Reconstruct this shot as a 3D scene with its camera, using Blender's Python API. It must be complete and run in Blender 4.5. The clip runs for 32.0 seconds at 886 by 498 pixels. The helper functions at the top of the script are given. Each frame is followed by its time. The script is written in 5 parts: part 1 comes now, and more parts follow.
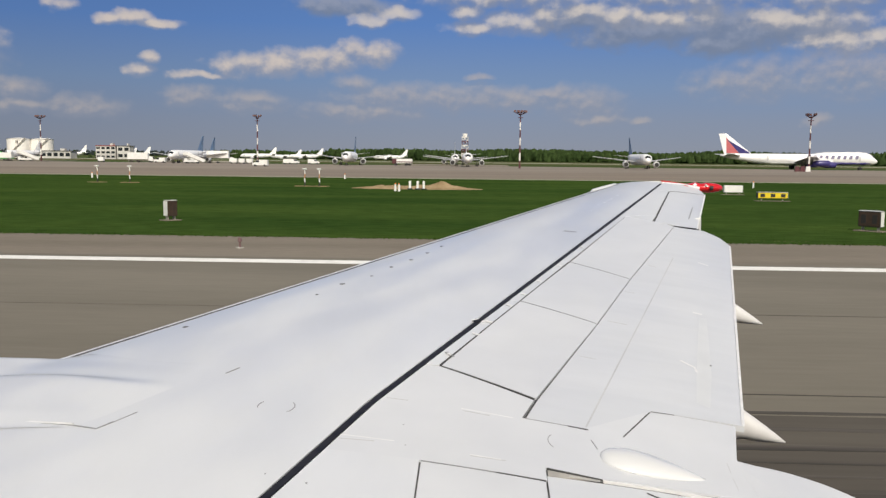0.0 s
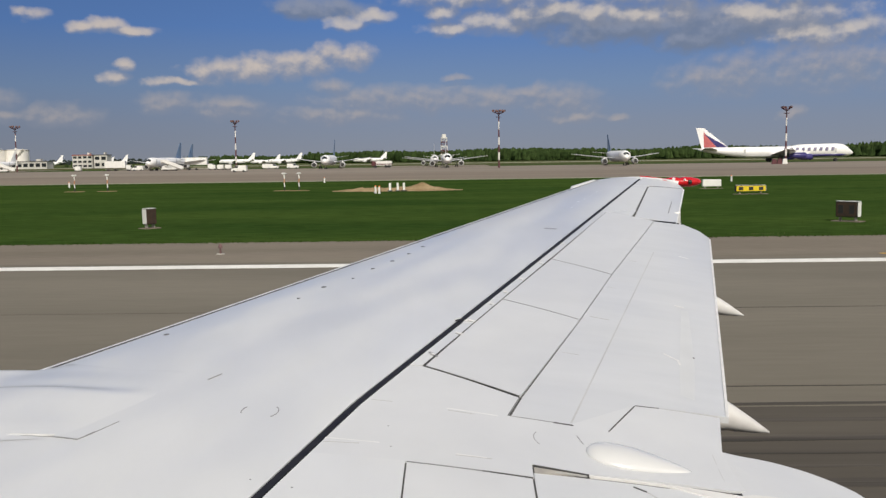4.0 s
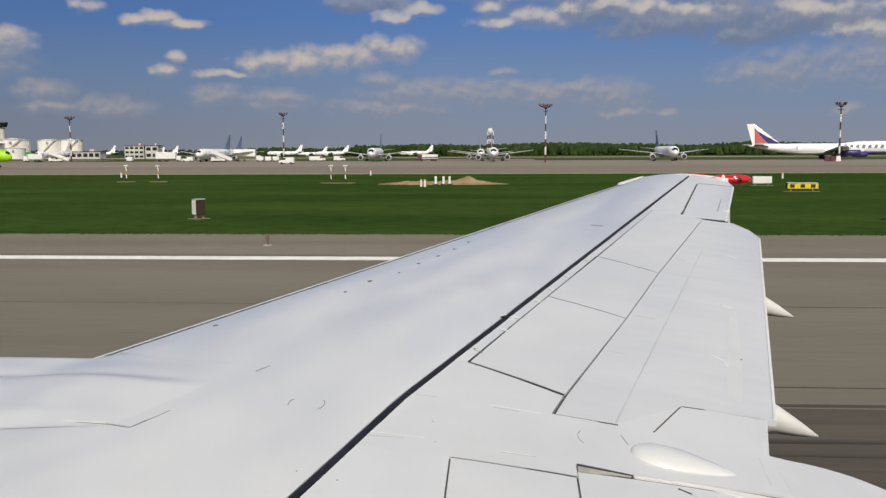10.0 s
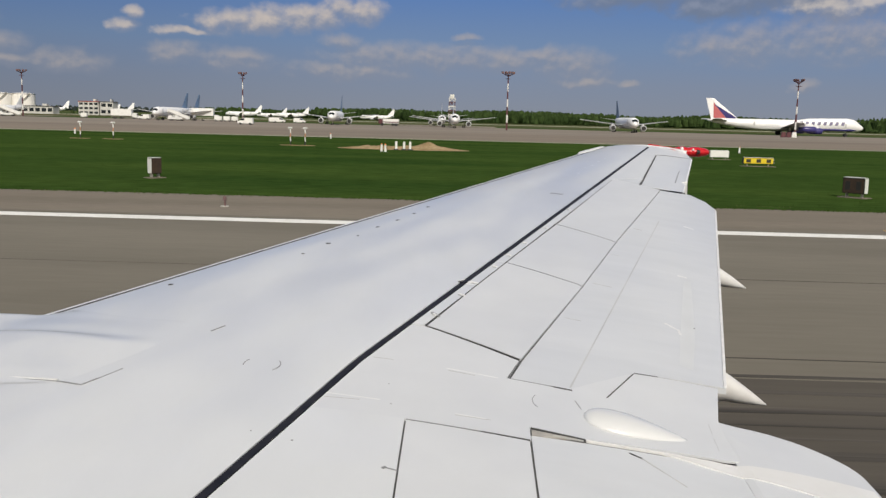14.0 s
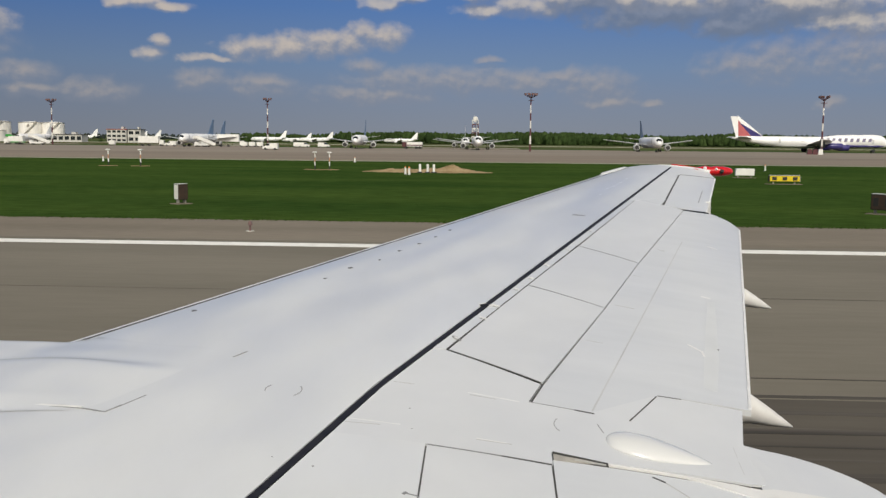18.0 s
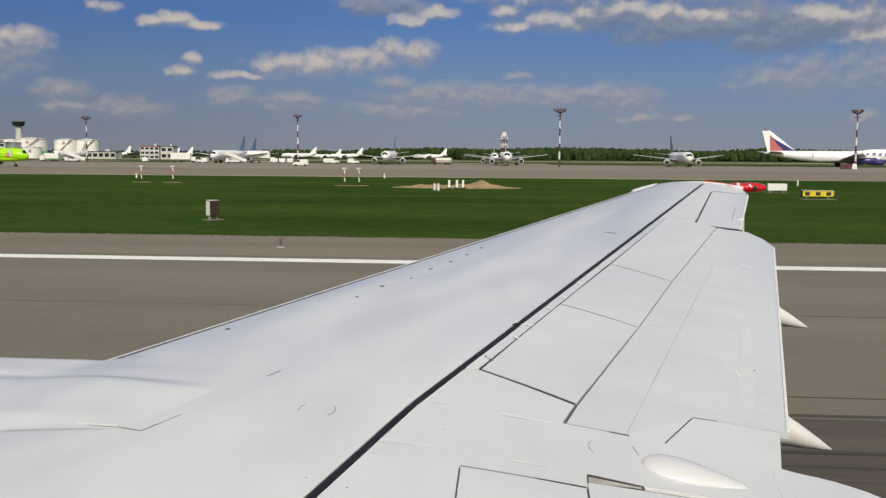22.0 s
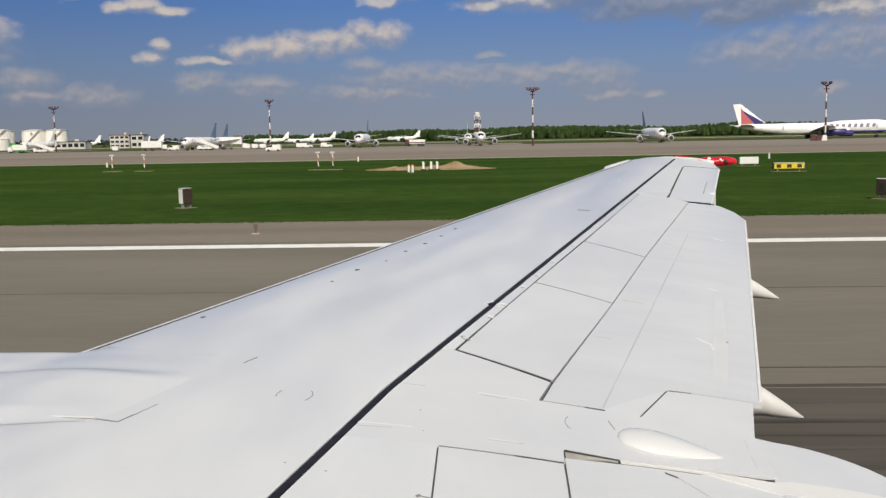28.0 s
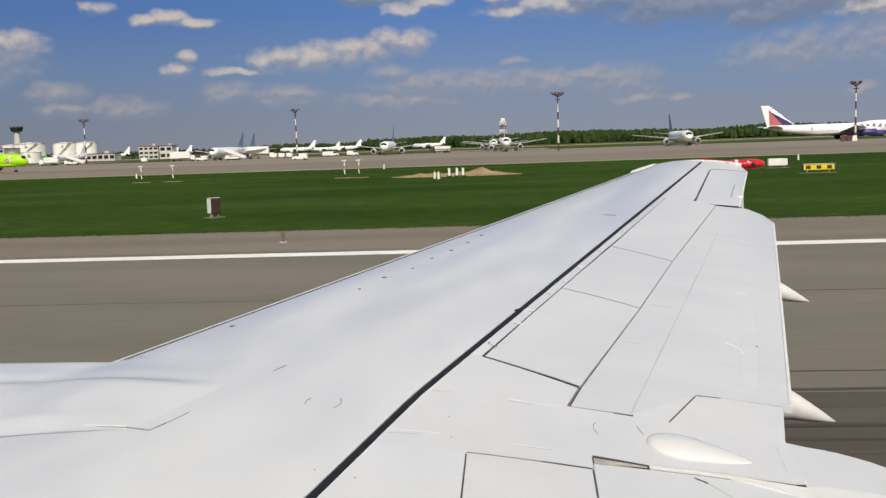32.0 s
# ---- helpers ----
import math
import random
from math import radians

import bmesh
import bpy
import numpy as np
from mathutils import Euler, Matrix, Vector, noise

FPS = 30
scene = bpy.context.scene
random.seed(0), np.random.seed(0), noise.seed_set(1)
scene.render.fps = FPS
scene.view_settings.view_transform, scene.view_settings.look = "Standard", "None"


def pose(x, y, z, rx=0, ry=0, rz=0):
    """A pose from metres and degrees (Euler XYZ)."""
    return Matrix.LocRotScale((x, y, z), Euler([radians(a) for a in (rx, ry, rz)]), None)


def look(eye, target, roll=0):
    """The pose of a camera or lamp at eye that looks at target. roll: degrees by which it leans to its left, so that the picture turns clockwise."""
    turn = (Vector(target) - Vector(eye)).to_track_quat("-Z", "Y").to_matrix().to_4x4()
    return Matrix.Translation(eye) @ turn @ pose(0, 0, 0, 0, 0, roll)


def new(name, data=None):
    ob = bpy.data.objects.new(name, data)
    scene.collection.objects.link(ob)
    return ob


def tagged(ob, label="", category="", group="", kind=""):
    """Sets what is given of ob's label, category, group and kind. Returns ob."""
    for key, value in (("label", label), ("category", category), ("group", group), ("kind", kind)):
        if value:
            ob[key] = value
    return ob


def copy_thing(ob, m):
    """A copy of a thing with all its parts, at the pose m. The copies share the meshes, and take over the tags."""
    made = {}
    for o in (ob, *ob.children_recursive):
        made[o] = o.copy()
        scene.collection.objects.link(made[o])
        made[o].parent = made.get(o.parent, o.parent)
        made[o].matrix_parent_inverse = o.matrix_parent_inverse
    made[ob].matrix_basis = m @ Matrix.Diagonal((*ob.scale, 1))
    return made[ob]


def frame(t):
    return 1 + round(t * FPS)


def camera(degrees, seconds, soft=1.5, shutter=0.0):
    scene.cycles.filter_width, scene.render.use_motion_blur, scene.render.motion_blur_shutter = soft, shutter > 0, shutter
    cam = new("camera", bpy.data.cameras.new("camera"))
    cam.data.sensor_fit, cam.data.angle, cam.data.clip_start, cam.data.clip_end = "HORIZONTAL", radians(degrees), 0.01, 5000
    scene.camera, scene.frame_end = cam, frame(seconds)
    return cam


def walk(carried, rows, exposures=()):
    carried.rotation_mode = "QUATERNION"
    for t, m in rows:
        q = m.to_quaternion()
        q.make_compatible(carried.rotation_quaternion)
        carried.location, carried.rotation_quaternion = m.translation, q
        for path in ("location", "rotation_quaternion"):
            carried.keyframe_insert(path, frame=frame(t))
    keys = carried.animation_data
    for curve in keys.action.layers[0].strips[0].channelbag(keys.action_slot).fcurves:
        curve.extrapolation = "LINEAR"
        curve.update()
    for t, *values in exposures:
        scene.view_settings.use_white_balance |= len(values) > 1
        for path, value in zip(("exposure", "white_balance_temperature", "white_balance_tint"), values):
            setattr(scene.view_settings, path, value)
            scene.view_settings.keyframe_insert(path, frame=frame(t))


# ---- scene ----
# ---- the camera and its way ----
cam = camera(51.8, 32.0, soft=1.4)
PATH = [
    (0.0, -0.004, 0.004, 3.702, 84.26, -0.63, 2.23),
    (0.5, 0.001, 0.006, 3.701, 84.55, -0.30, 2.64),
    (1.0, -0.001, 0.007, 3.709, 84.52, -0.49, 2.71),
    (1.5, -0.005, 0.001, 3.711, 84.61, -0.37, 2.88),
    (2.0, -0.019, -0.003, 3.706, 84.88, -0.57, 3.17),
    (2.5, -0.013, 0.015, 3.687, 84.27, -0.11, 1.28),
    (3.0, -0.010, 0.013, 3.695, 84.19, 0.18, 1.02),
    (3.5, 0.002, 0.016, 3.693, 84.27, 0.60, 0.79),
    (5.5, -0.003, 0.006, 3.701, 84.36, 0.86, 1.56),
    (6.0, 0.000, 0.007, 3.702, 84.15, 0.42, 1.77),
    (6.5, -0.001, 0.006, 3.700, 84.37, 0.26, 2.19),
    (7.0, -0.001, -0.001, 3.712, 83.97, 0.67, 2.54),
    (7.5, -0.008, 0.007, 3.704, 84.04, 0.35, 2.79),
    (8.0, 0.002, 0.001, 3.707, 83.96, 0.50, 3.04),
    (8.5, 0.001, 0.002, 3.712, 83.90, 0.41, 3.05),
    (9.0, -0.000, -0.000, 3.700, 84.05, -0.35, 3.30),
    (9.5, -0.002, -0.002, 3.701, 83.97, 0.66, 3.36),
    (10.0, -0.007, 0.002, 3.709, 83.95, 0.23, 3.82),
    (10.5, 0.001, -0.003, 3.716, 83.72, 0.81, 4.01),
    (11.0, 0.001, -0.007, 3.707, 83.55, 0.18, 4.18),
    (11.5, 0.006, -0.007, 3.708, 83.32, 0.20, 4.68),
    (12.0, 0.010, -0.007, 3.700, 83.36, 0.03, 4.84),
    (12.5, 0.013, -0.004, 3.705, 83.20, 0.24, 4.31),
    (13.0, -0.003, 0.007, 3.693, 82.85, -1.05, 3.07),
    (13.5, -0.008, 0.001, 3.691, 82.04, -0.93, 1.51),
    (14.0, -0.011, 0.011, 3.696, 81.85, -1.43, 1.41),
    (14.5, -0.001, 0.015, 3.695, 82.69, -0.32, 1.35),
    (15.0, -0.005, 0.012, 3.704, 83.01, -1.03, 1.89),
    (15.5, -0.002, -0.001, 3.702, 83.16, -0.24, 2.09),
    (17.5, 0.004, 0.015, 3.696, 83.21, -0.17, 1.99),
    (18.0, 0.012, 0.005, 3.706, 83.21, -0.57, 2.87),
    (18.5, 0.013, -0.002, 3.708, 83.28, -0.09, 3.06),
    (19.0, 0.002, 0.012, 3.717, 82.92, -0.58, 2.80),
    (19.5, 0.004, 0.011, 3.706, 83.32, -0.41, 2.40),
    (20.0, 0.009, 0.023, 3.689, 83.32, -0.63, 2.73),
    (20.5, 0.016, -0.008, 3.720, 82.97, -0.27, 3.26),
    (21.0, -0.002, 0.001, 3.730, 83.74, -0.21, 4.23),
    (21.5, -0.010, -0.009, 3.724, 84.28, 0.37, 5.11),
    (22.0, -0.007, 0.009, 3.725, 84.17, -0.38, 4.68),
    (22.5, 0.008, 0.031, 3.704, 84.19, -0.38, 1.71),
    (23.0, 0.013, 0.025, 3.704, 85.34, -0.67, -0.09),
    (23.5, -0.005, 0.028, 3.715, 84.65, 0.50, -0.66),
    (24.0, 0.008, -0.017, 3.696, 83.51, 0.23, 0.09),
    (24.5, 0.010, -0.012, 3.712, 82.90, -0.63, 1.02),
    (26.5, 0.004, -0.002, 3.720, 82.85, 0.92, 1.30),
    (27.0, 0.020, 0.005, 3.717, 82.98, 1.89, 1.95),
    (27.5, 0.022, 0.005, 3.718, 82.98, 0.94, 2.97),
    (28.0, 0.009, -0.000, 3.727, 83.00, 1.05, 3.03),
    (28.5, 0.024, -0.006, 3.728, 83.11, 2.06, 3.57),
    (29.0, 0.031, -0.002, 3.719, 83.22, 1.64, 3.80),
    (29.5, 0.006, -0.005, 3.736, 83.30, 1.44, 3.75),
    (30.0, 0.009, 0.004, 3.727, 83.33, 1.36, 3.91),
    (30.5, 0.012, 0.001, 3.740, 83.28, 2.07, 3.90),
    (31.0, 0.003, -0.005, 3.727, 83.48, 1.48, 3.97),
    (31.5, 0.018, 0.002, 3.720, 83.56, 1.69, 4.23),
    (32.0, 0.014, -0.017, 3.732, 83.44, 1.93, 4.62),
]
walk(cam, [(t, pose(x, y, z, rx, ry, rz)) for t, x, y, z, rx, ry, rz in PATH],
     [(0.0, 0.15, 6930, 8.5), (2.0, 0.13, 6900, 8.5), (3.0, 0.05, 6900, 8.5), (6.0, 0.0, 6900, 8), (9.0, -0.02, 6880, 8), (13.0, 0.0, 6850, 8), (14.2, -0.02, 6880, 8), (15.0, -0.15, 6900, 7.5), (16.0, -0.08, 6920, 7), (19.0, -0.08, 6950, 6.5), (21.0, -0.04, 6950, 6.5), (24.0, 0.03, 6930, 7), (32.0, 0.10, 6930, 8)])

# ---- daylight ----
SUN_ELEV, SUN_AZ = 43.0, 168.0   # degrees above the horizon; degrees from +y towards +x
sun = new("sun", bpy.data.lights.new("sun", "SUN"))
sun.data.energy, sun.data.angle, sun.data.color = 3.5, radians(0.5), (1.0, 0.96, 0.9)
_se, _sa = radians(SUN_ELEV), radians(SUN_AZ)
SUN_WAY = Vector((math.sin(_sa) * math.cos(_se), math.cos(_sa) * math.cos(_se), math.sin(_se)))
sun.matrix_world = look(SUN_WAY * 100, (0, 0, 0))
world = bpy.data.worlds.new("sky")
scene.world = world
world.use_nodes = True
wn = world.node_tree.nodes
sky = wn.new("ShaderNodeTexSky")
sky.sky_type, sky.sun_disc = "NISHITA", False
sky.air_density, sky.dust_density, sky.ozone_density = 0.9, 2.5, 0.6
sky.sun_elevation, sky.sun_rotation = radians(SUN_ELEV), radians(SUN_AZ)
wn["Background"].inputs["Strength"].default_value = 0.07
world.node_tree.links.new(sky.outputs[0], wn["Background"].inputs["Color"])


# ---- materials ----
def mat(name, color, rough=0.5, metal=0.0, color2=None, scale=3.0, stretch=(1, 1, 1), bump=0.0, bump_scale=40.0,
        fine=0.0, coat=0.0, low=0.35, high=0.65, vary=0.0, spec=0.5):
    """A surface with two scales of colour change (broad patches, fine grain) and relief."""
    m = bpy.data.materials.new(name)
    m.use_nodes = True
    nt = m.node_tree
    b = nt.nodes["Principled BSDF"]
    b.inputs["Roughness"].default_value, b.inputs["Metallic"].default_value = rough, metal
    b.inputs["Coat Weight"].default_value = coat
    b.inputs["Specular IOR Level"].default_value = spec
    b.inputs["Coat Roughness"].default_value = 0.06
    tc = nt.nodes.new("ShaderNodeTexCoord")
    mp = nt.nodes.new("ShaderNodeMapping")
    mp.inputs["Scale"].default_value = stretch
    nt.links.new(tc.outputs["Object"], mp.inputs["Vector"])
    n = nt.nodes.new("ShaderNodeTexNoise")
    n.inputs["Scale"].default_value, n.inputs["Detail"].default_value = scale, 6
    nt.links.new(mp.outputs[0], n.inputs["Vector"])
    r = nt.nodes.new("ShaderNodeValToRGB")
    c2 = color2 or tuple(c * 0.9 for c in color)
    r.color_ramp.elements[0].position, r.color_ramp.elements[1].position = low, high
    r.color_ramp.elements[0].color, r.color_ramp.elements[1].color = (*color, 1), (*c2, 1)
    nt.links.new(n.outputs["Fac"], r.inputs["Fac"])
    out = r.outputs["Color"]
    if fine or vary:
        g = nt.nodes.new("ShaderNodeTexNoise")
        g.inputs["Scale"].default_value, g.inputs["Detail"].default_value = bump_scale, 4
        nt.links.new(mp.outputs[0], g.inputs["Vector"])
        mr = nt.nodes.new("ShaderNodeMapRange")
        mr.inputs["From Min"].default_value, mr.inputs["From Max"].default_value = 0.3, 0.7
        mr.inputs["To Min"].default_value, mr.inputs["To Max"].default_value = 1 - fine, 1 + fine
        nt.links.new(g.outputs["Fac"], mr.inputs["Value"])
        mx = nt.nodes.new("ShaderNodeVectorMath")
        mx.operation = "SCALE"
        nt.links.new(out, mx.inputs[0])
        nt.links.new(mr.outputs[0], mx.inputs["Scale"])
        out = mx.outputs[0]
        if vary:
            oi = nt.nodes.new("ShaderNodeObjectInfo")
            gi = nt.nodes.new("ShaderNodeNewGeometry")
            ad = nt.nodes.new("ShaderNodeMath")
            ad.operation = "ADD"
            nt.links.new(oi.outputs["Random"], ad.inputs[0])
            nt.links.new(gi.outputs["Random Per Island"], ad.inputs[1])
            mv = nt.nodes.new("ShaderNodeMapRange")
            mv.inputs["From Max"].default_value = 2.0
            mv.inputs["To Min"].default_value, mv.inputs["To Max"].default_value = 1 - vary, 1 + vary
            nt.links.new(ad.outputs[0], mv.inputs["Value"])
            mz = nt.nodes.new("ShaderNodeVectorMath")
            mz.operation = "SCALE"
            nt.links.new(out, mz.inputs[0])
            nt.links.new(mv.outputs[0], mz.inputs["Scale"])
            out = mz.outputs[0]
    nt.links.new(out, b.inputs["Base Color"])
    if bump:
        h = nt.nodes.new("ShaderNodeTexNoise")
        h.inputs["Scale"].default_value, h.inputs["Detail"].default_value = bump_scale, 5
        nt.links.new(mp.outputs[0], h.inputs["Vector"])
        bp = nt.nodes.new("ShaderNodeBump")
        bp.inputs["Strength"].default_value, bp.inputs["Distance"].default_value = bump, 0.02
        nt.links.new(h.outputs["Fac"], bp.inputs["Height"])
        nt.links.new(bp.outputs[0], b.inputs["Normal"])
    return m


WING = mat("wing_paint", (0.652, 0.668, 0.688), 0.30, color2=(0.698, 0.712, 0.726), scale=1.1, stretch=(1.6, 0.6, 1), fine=0.02, bump=0.02, bump_scale=3.0, coat=0.7)
GLOSS = mat("gloss_fairing_paint", (0.72, 0.725, 0.725), 0.22, color2=(0.70, 0.705, 0.705), scale=2.0, coat=1.0)
SPOIL = mat("panel_paint", (0.612, 0.627, 0.651), 0.36, color2=(0.648, 0.662, 0.682), scale=1.6, fine=0.02, bump=0.03, bump_scale=4.0, coat=0.35)
FLAP = mat("flap_paint", (0.600, 0.618, 0.645), 0.36, color2=(0.640, 0.655, 0.676), scale=1.3, stretch=(0.6, 2.2, 1), fine=0.025, bump=0.03, bump_scale=4.0, coat=0.35)
SMEAR = mat("hydraulic_smear", (0.575, 0.59, 0.605), 0.36, color2=(0.625, 0.64, 0.655), scale=3)
SEAL = mat("black_sealant", (0.010, 0.011, 0.018), 0.6, color2=(0.022, 0.022, 0.028), scale=20, spec=0.2)
GAP = mat("gap_primer", (0.05, 0.05, 0.051), 0.7, color2=(0.08, 0.079, 0.076), scale=8)
NOSEGAP = mat("nose_joint_sealant", (0.05, 0.05, 0.055), 0.7, color2=(0.08, 0.08, 0.08), scale=8)
FAINT = mat("faint_joint_filler", (0.50, 0.50, 0.49), 0.5, color2=(0.38, 0.38, 0.37), scale=12)
NOSE = mat("polished_nose_metal", (0.86, 0.86, 0.86), 0.35, 0.35, color2=(0.78, 0.78, 0.8), scale=4)
RIDGE = mat("bright_edge_paint", (0.72, 0.72, 0.72), 0.45, color2=(0.68, 0.675, 0.665), scale=6)
# pale paint for scuffs and small parts, also for painted sunlit edges
CHIP_LIT = mat("pale_scuff_and_lit_edge_paint", (0.78, 0.78, 0.78), 0.4, color2=(0.68, 0.68, 0.68), scale=14)
FLAPLINE = mat("soft_joint_line", (0.42, 0.425, 0.435), 0.5, color2=(0.52, 0.525, 0.535), scale=2.0)
GRIME_SHADE = mat("grimy_sealant_and_shade", (0.30, 0.305, 0.31), 0.6, color2=(0.2, 0.205, 0.21), scale=15)
FAIR = mat("fairing_paint", (0.70, 0.70, 0.69), 0.35, color2=(0.62, 0.61, 0.6), scale=3, fine=0.03, bump_scale=25)
TANLIP = mat("bare_primer_edge", (0.44, 0.42, 0.385), 0.6, color2=(0.33, 0.315, 0.29), scale=12)
RED = mat("red_gloss_paint", (0.62, 0.012, 0.018), 0.25, color2=(0.5, 0.01, 0.015), scale=6, coat=0.6)
LENS = mat("clear_lens_and_glint", (0.85, 0.75, 0.75), 0.08, color2=(0.8, 0.6, 0.6), scale=9, coat=1.0)
HULL = mat("fuselage_paint", (0.7, 0.7, 0.71), 0.3, scale=1.0)
ASPH = mat("runway_asphalt", (0.198, 0.181, 0.148), 0.85, color2=(0.160, 0.146, 0.119), scale=0.3, stretch=(0.12, 0.7, 1), fine=0.05, bump=0.12, bump_scale=6, spec=0.08)
SHOULD = mat("shoulder_asphalt", (0.215, 0.188, 0.152), 0.9, color2=(0.175, 0.152, 0.122), scale=0.25, stretch=(0.15, 1, 1), fine=0.10, bump=0.25, bump_scale=7, spec=0.08)
RUBZONE = mat("rubber_worn_asphalt", (0.120, 0.107, 0.089), 0.85, color2=(0.078, 0.070, 0.060), scale=0.5, stretch=(0.06, 0.7, 1), fine=0.06, bump=0.12, bump_scale=6, spec=0.08)
RUBBER = mat("tyre_rubber_marks", (0.045, 0.041, 0.036), 0.8, color2=(0.110, 0.098, 0.083), scale=1.2, stretch=(0.05, 3, 1), fine=0.2, bump_scale=8, spec=0.15)
CONC = mat("taxiway_concrete", (0.245, 0.205, 0.165), 0.9, color2=(0.195, 0.165, 0.135), scale=0.06, stretch=(0.12, 1, 1), fine=0.06, bump_scale=2, spec=0.08)
APRON = mat("apron_concrete", (0.265, 0.228, 0.19), 0.9, color2=(0.225, 0.195, 0.165), scale=0.03, stretch=(0.2, 1, 1), fine=0.05, bump_scale=1, spec=0.08)
GRASS = mat("mown_grass", (0.027, 0.056, 0.013), 0.95, color2=(0.045, 0.079, 0.018), scale=0.11, stretch=(0.3, 1, 1), fine=0.28, bump=0.5, bump_scale=2.0, spec=0.0)
BLADE = mat("grass_blades", (0.034, 0.066, 0.014), 0.9, color2=(0.048, 0.082, 0.018), scale=0.3, fine=0.15, bump_scale=3, vary=0.25, spec=0.0)
STRAW = mat("dry_grass", (0.21, 0.17, 0.09), 0.9, color2=(0.10, 0.10, 0.04), scale=0.6, fine=0.25, bump_scale=4, vary=0.3, spec=0.0)
FIELD = mat("far_field", (0.055, 0.085, 0.03), 0.95, color2=(0.15, 0.115, 0.07), scale=0.012, stretch=(0.12, 1, 1), low=0.45, high=0.75, fine=0.2, bump_scale=0.4, spec=0.0)
STRIP = mat("far_pale_concrete", (0.34, 0.33, 0.26), 0.9, color2=(0.27, 0.27, 0.2), scale=0.02, spec=0.05)
WOOD = mat("far_woods", (0.022, 0.038, 0.013), 0.9, color2=(0.036, 0.057, 0.019), scale=0.05, fine=0.3, bump_scale=0.5, vary=0.45, spec=0.0)
# distance haze is mixed into this blue-grey tree colour
HAZEW = mat("haze_tinted_woods", (0.026, 0.034, 0.032), 0.95, color2=(0.035, 0.044, 0.038), scale=0.02, fine=0.1, bump_scale=0.2, vary=0.2, spec=0.0)
LINE = mat("white_line_paint", (0.83, 0.83, 0.80), 0.7, color2=(0.72, 0.71, 0.68), scale=1.5, fine=0.05, bump_scale=20, spec=0.15)
YLINE = mat("yellow_line_paint", (0.62, 0.36, 0.03), 0.7, color2=(0.5, 0.3, 0.04), scale=1.5)
SAND = mat("dug_sand", (0.36, 0.27, 0.16), 0.95, color2=(0.25, 0.18, 0.10), scale=0.6, fine=0.2, bump=0.8, bump_scale=3, spec=0.0)
JET = mat("jet_white_paint", (0.86, 0.86, 0.86), 0.35, color2=(0.80, 0.80, 0.81), scale=0.2, fine=0.03, bump_scale=2)
JETGREY = mat("jet_grey_paint_and_shade", (0.60, 0.60, 0.61), 0.4, color2=(0.52, 0.53, 0.54), scale=0.3)
JETBLUE = mat("jet_slate_blue_paint", (0.13, 0.21, 0.35), 0.4, color2=(0.17, 0.26, 0.41), scale=0.3)
DEEPBLUE = mat("jet_deep_blue_paint", (0.030, 0.026, 0.13), 0.35, color2=(0.045, 0.038, 0.17), scale=0.3)
TAILRED = mat("tail_red_paint", (0.50, 0.13, 0.13), 0.4, color2=(0.42, 0.10, 0.11), scale=0.4)
SLATE = mat("jet_slate_paint", (0.16, 0.15, 0.24), 0.4, color2=(0.20, 0.19, 0.28), scale=0.4)
LIME = mat("jet_lime_paint", (0.36, 0.72, 0.012), 0.35, color2=(0.32, 0.66, 0.012), scale=0.2)
GREEN = mat("green_paint", (0.03, 0.36, 0.05), 0.4, color2=(0.03, 0.28, 0.05), scale=0.5)
BLACK = mat("black_rubber", (0.02, 0.02, 0.02), 0.6, scale=3)
GLASS = mat("dark_glass", (0.02, 0.025, 0.03), 0.08, scale=3)
TYREM = BLACK
WHITE = mat("white_vehicle_paint", (0.78, 0.78, 0.76), 0.4, color2=(0.68, 0.68, 0.66), scale=0.8)
MASTRED = mat("mast_red_paint", (0.115, 0.032, 0.038), 0.5, color2=(0.07, 0.024, 0.03), scale=2)
MASTWHITE = mat("mast_white_paint", (0.75, 0.74, 0.71), 0.5, color2=(0.62, 0.6, 0.57), scale=2)
LAMP = mat("floodlight_housing", (0.15, 0.085, 0.085), 0.5, scale=3)
TANKM = mat("tank_white_paint", (0.82, 0.80, 0.77), 0.6, color2=(0.74, 0.72, 0.68), scale=0.12, stretch=(1, 1, 0.3), fine=0.06, bump_scale=0.8)
STEEL = mat("galvanised_steel", (0.40, 0.38, 0.34), 0.5, 0.3, scale=2)
ORANGE = mat("orange_paint", (0.70, 0.22, 0.03), 0.5, scale=2)
POSTORANGE = mat("faded_orange_paint", (0.50, 0.24, 0.12), 0.6, color2=(0.38, 0.18, 0.10), scale=4)
YELLOW = mat("yellow_sign_face", (0.72, 0.55, 0.02), 0.5, scale=2)
BROWN = mat("brown_sign_back", (0.055, 0.032, 0.02), 0.6, color2=(0.035, 0.022, 0.016), scale=5)
FACADE = mat("pale_facade", (0.60, 0.59, 0.56), 0.7, color2=(0.48, 0.47, 0.45), scale=0.1)
TEAL = mat("blue_glass_facade", (0.10, 0.22, 0.30), 0.15, color2=(0.07, 0.15, 0.2), scale=0.15)
ROOF = mat("dark_roof", (0.09, 0.085, 0.08), 0.8, scale=0.2)
BRICKR = mat("red_facade", (0.32, 0.07, 0.05), 0.7, color2=(0.26, 0.06, 0.05), scale=0.3)


# ---- mesh helpers ----
def thing(name, at, label, category, group="", turn=0.0, kind=""):
    ob = new(name)
    ob.empty_display_size = 0.1
    ob.matrix_world = pose(*at, 0, 0, turn)
    return tagged(ob, label, category, group, kind)


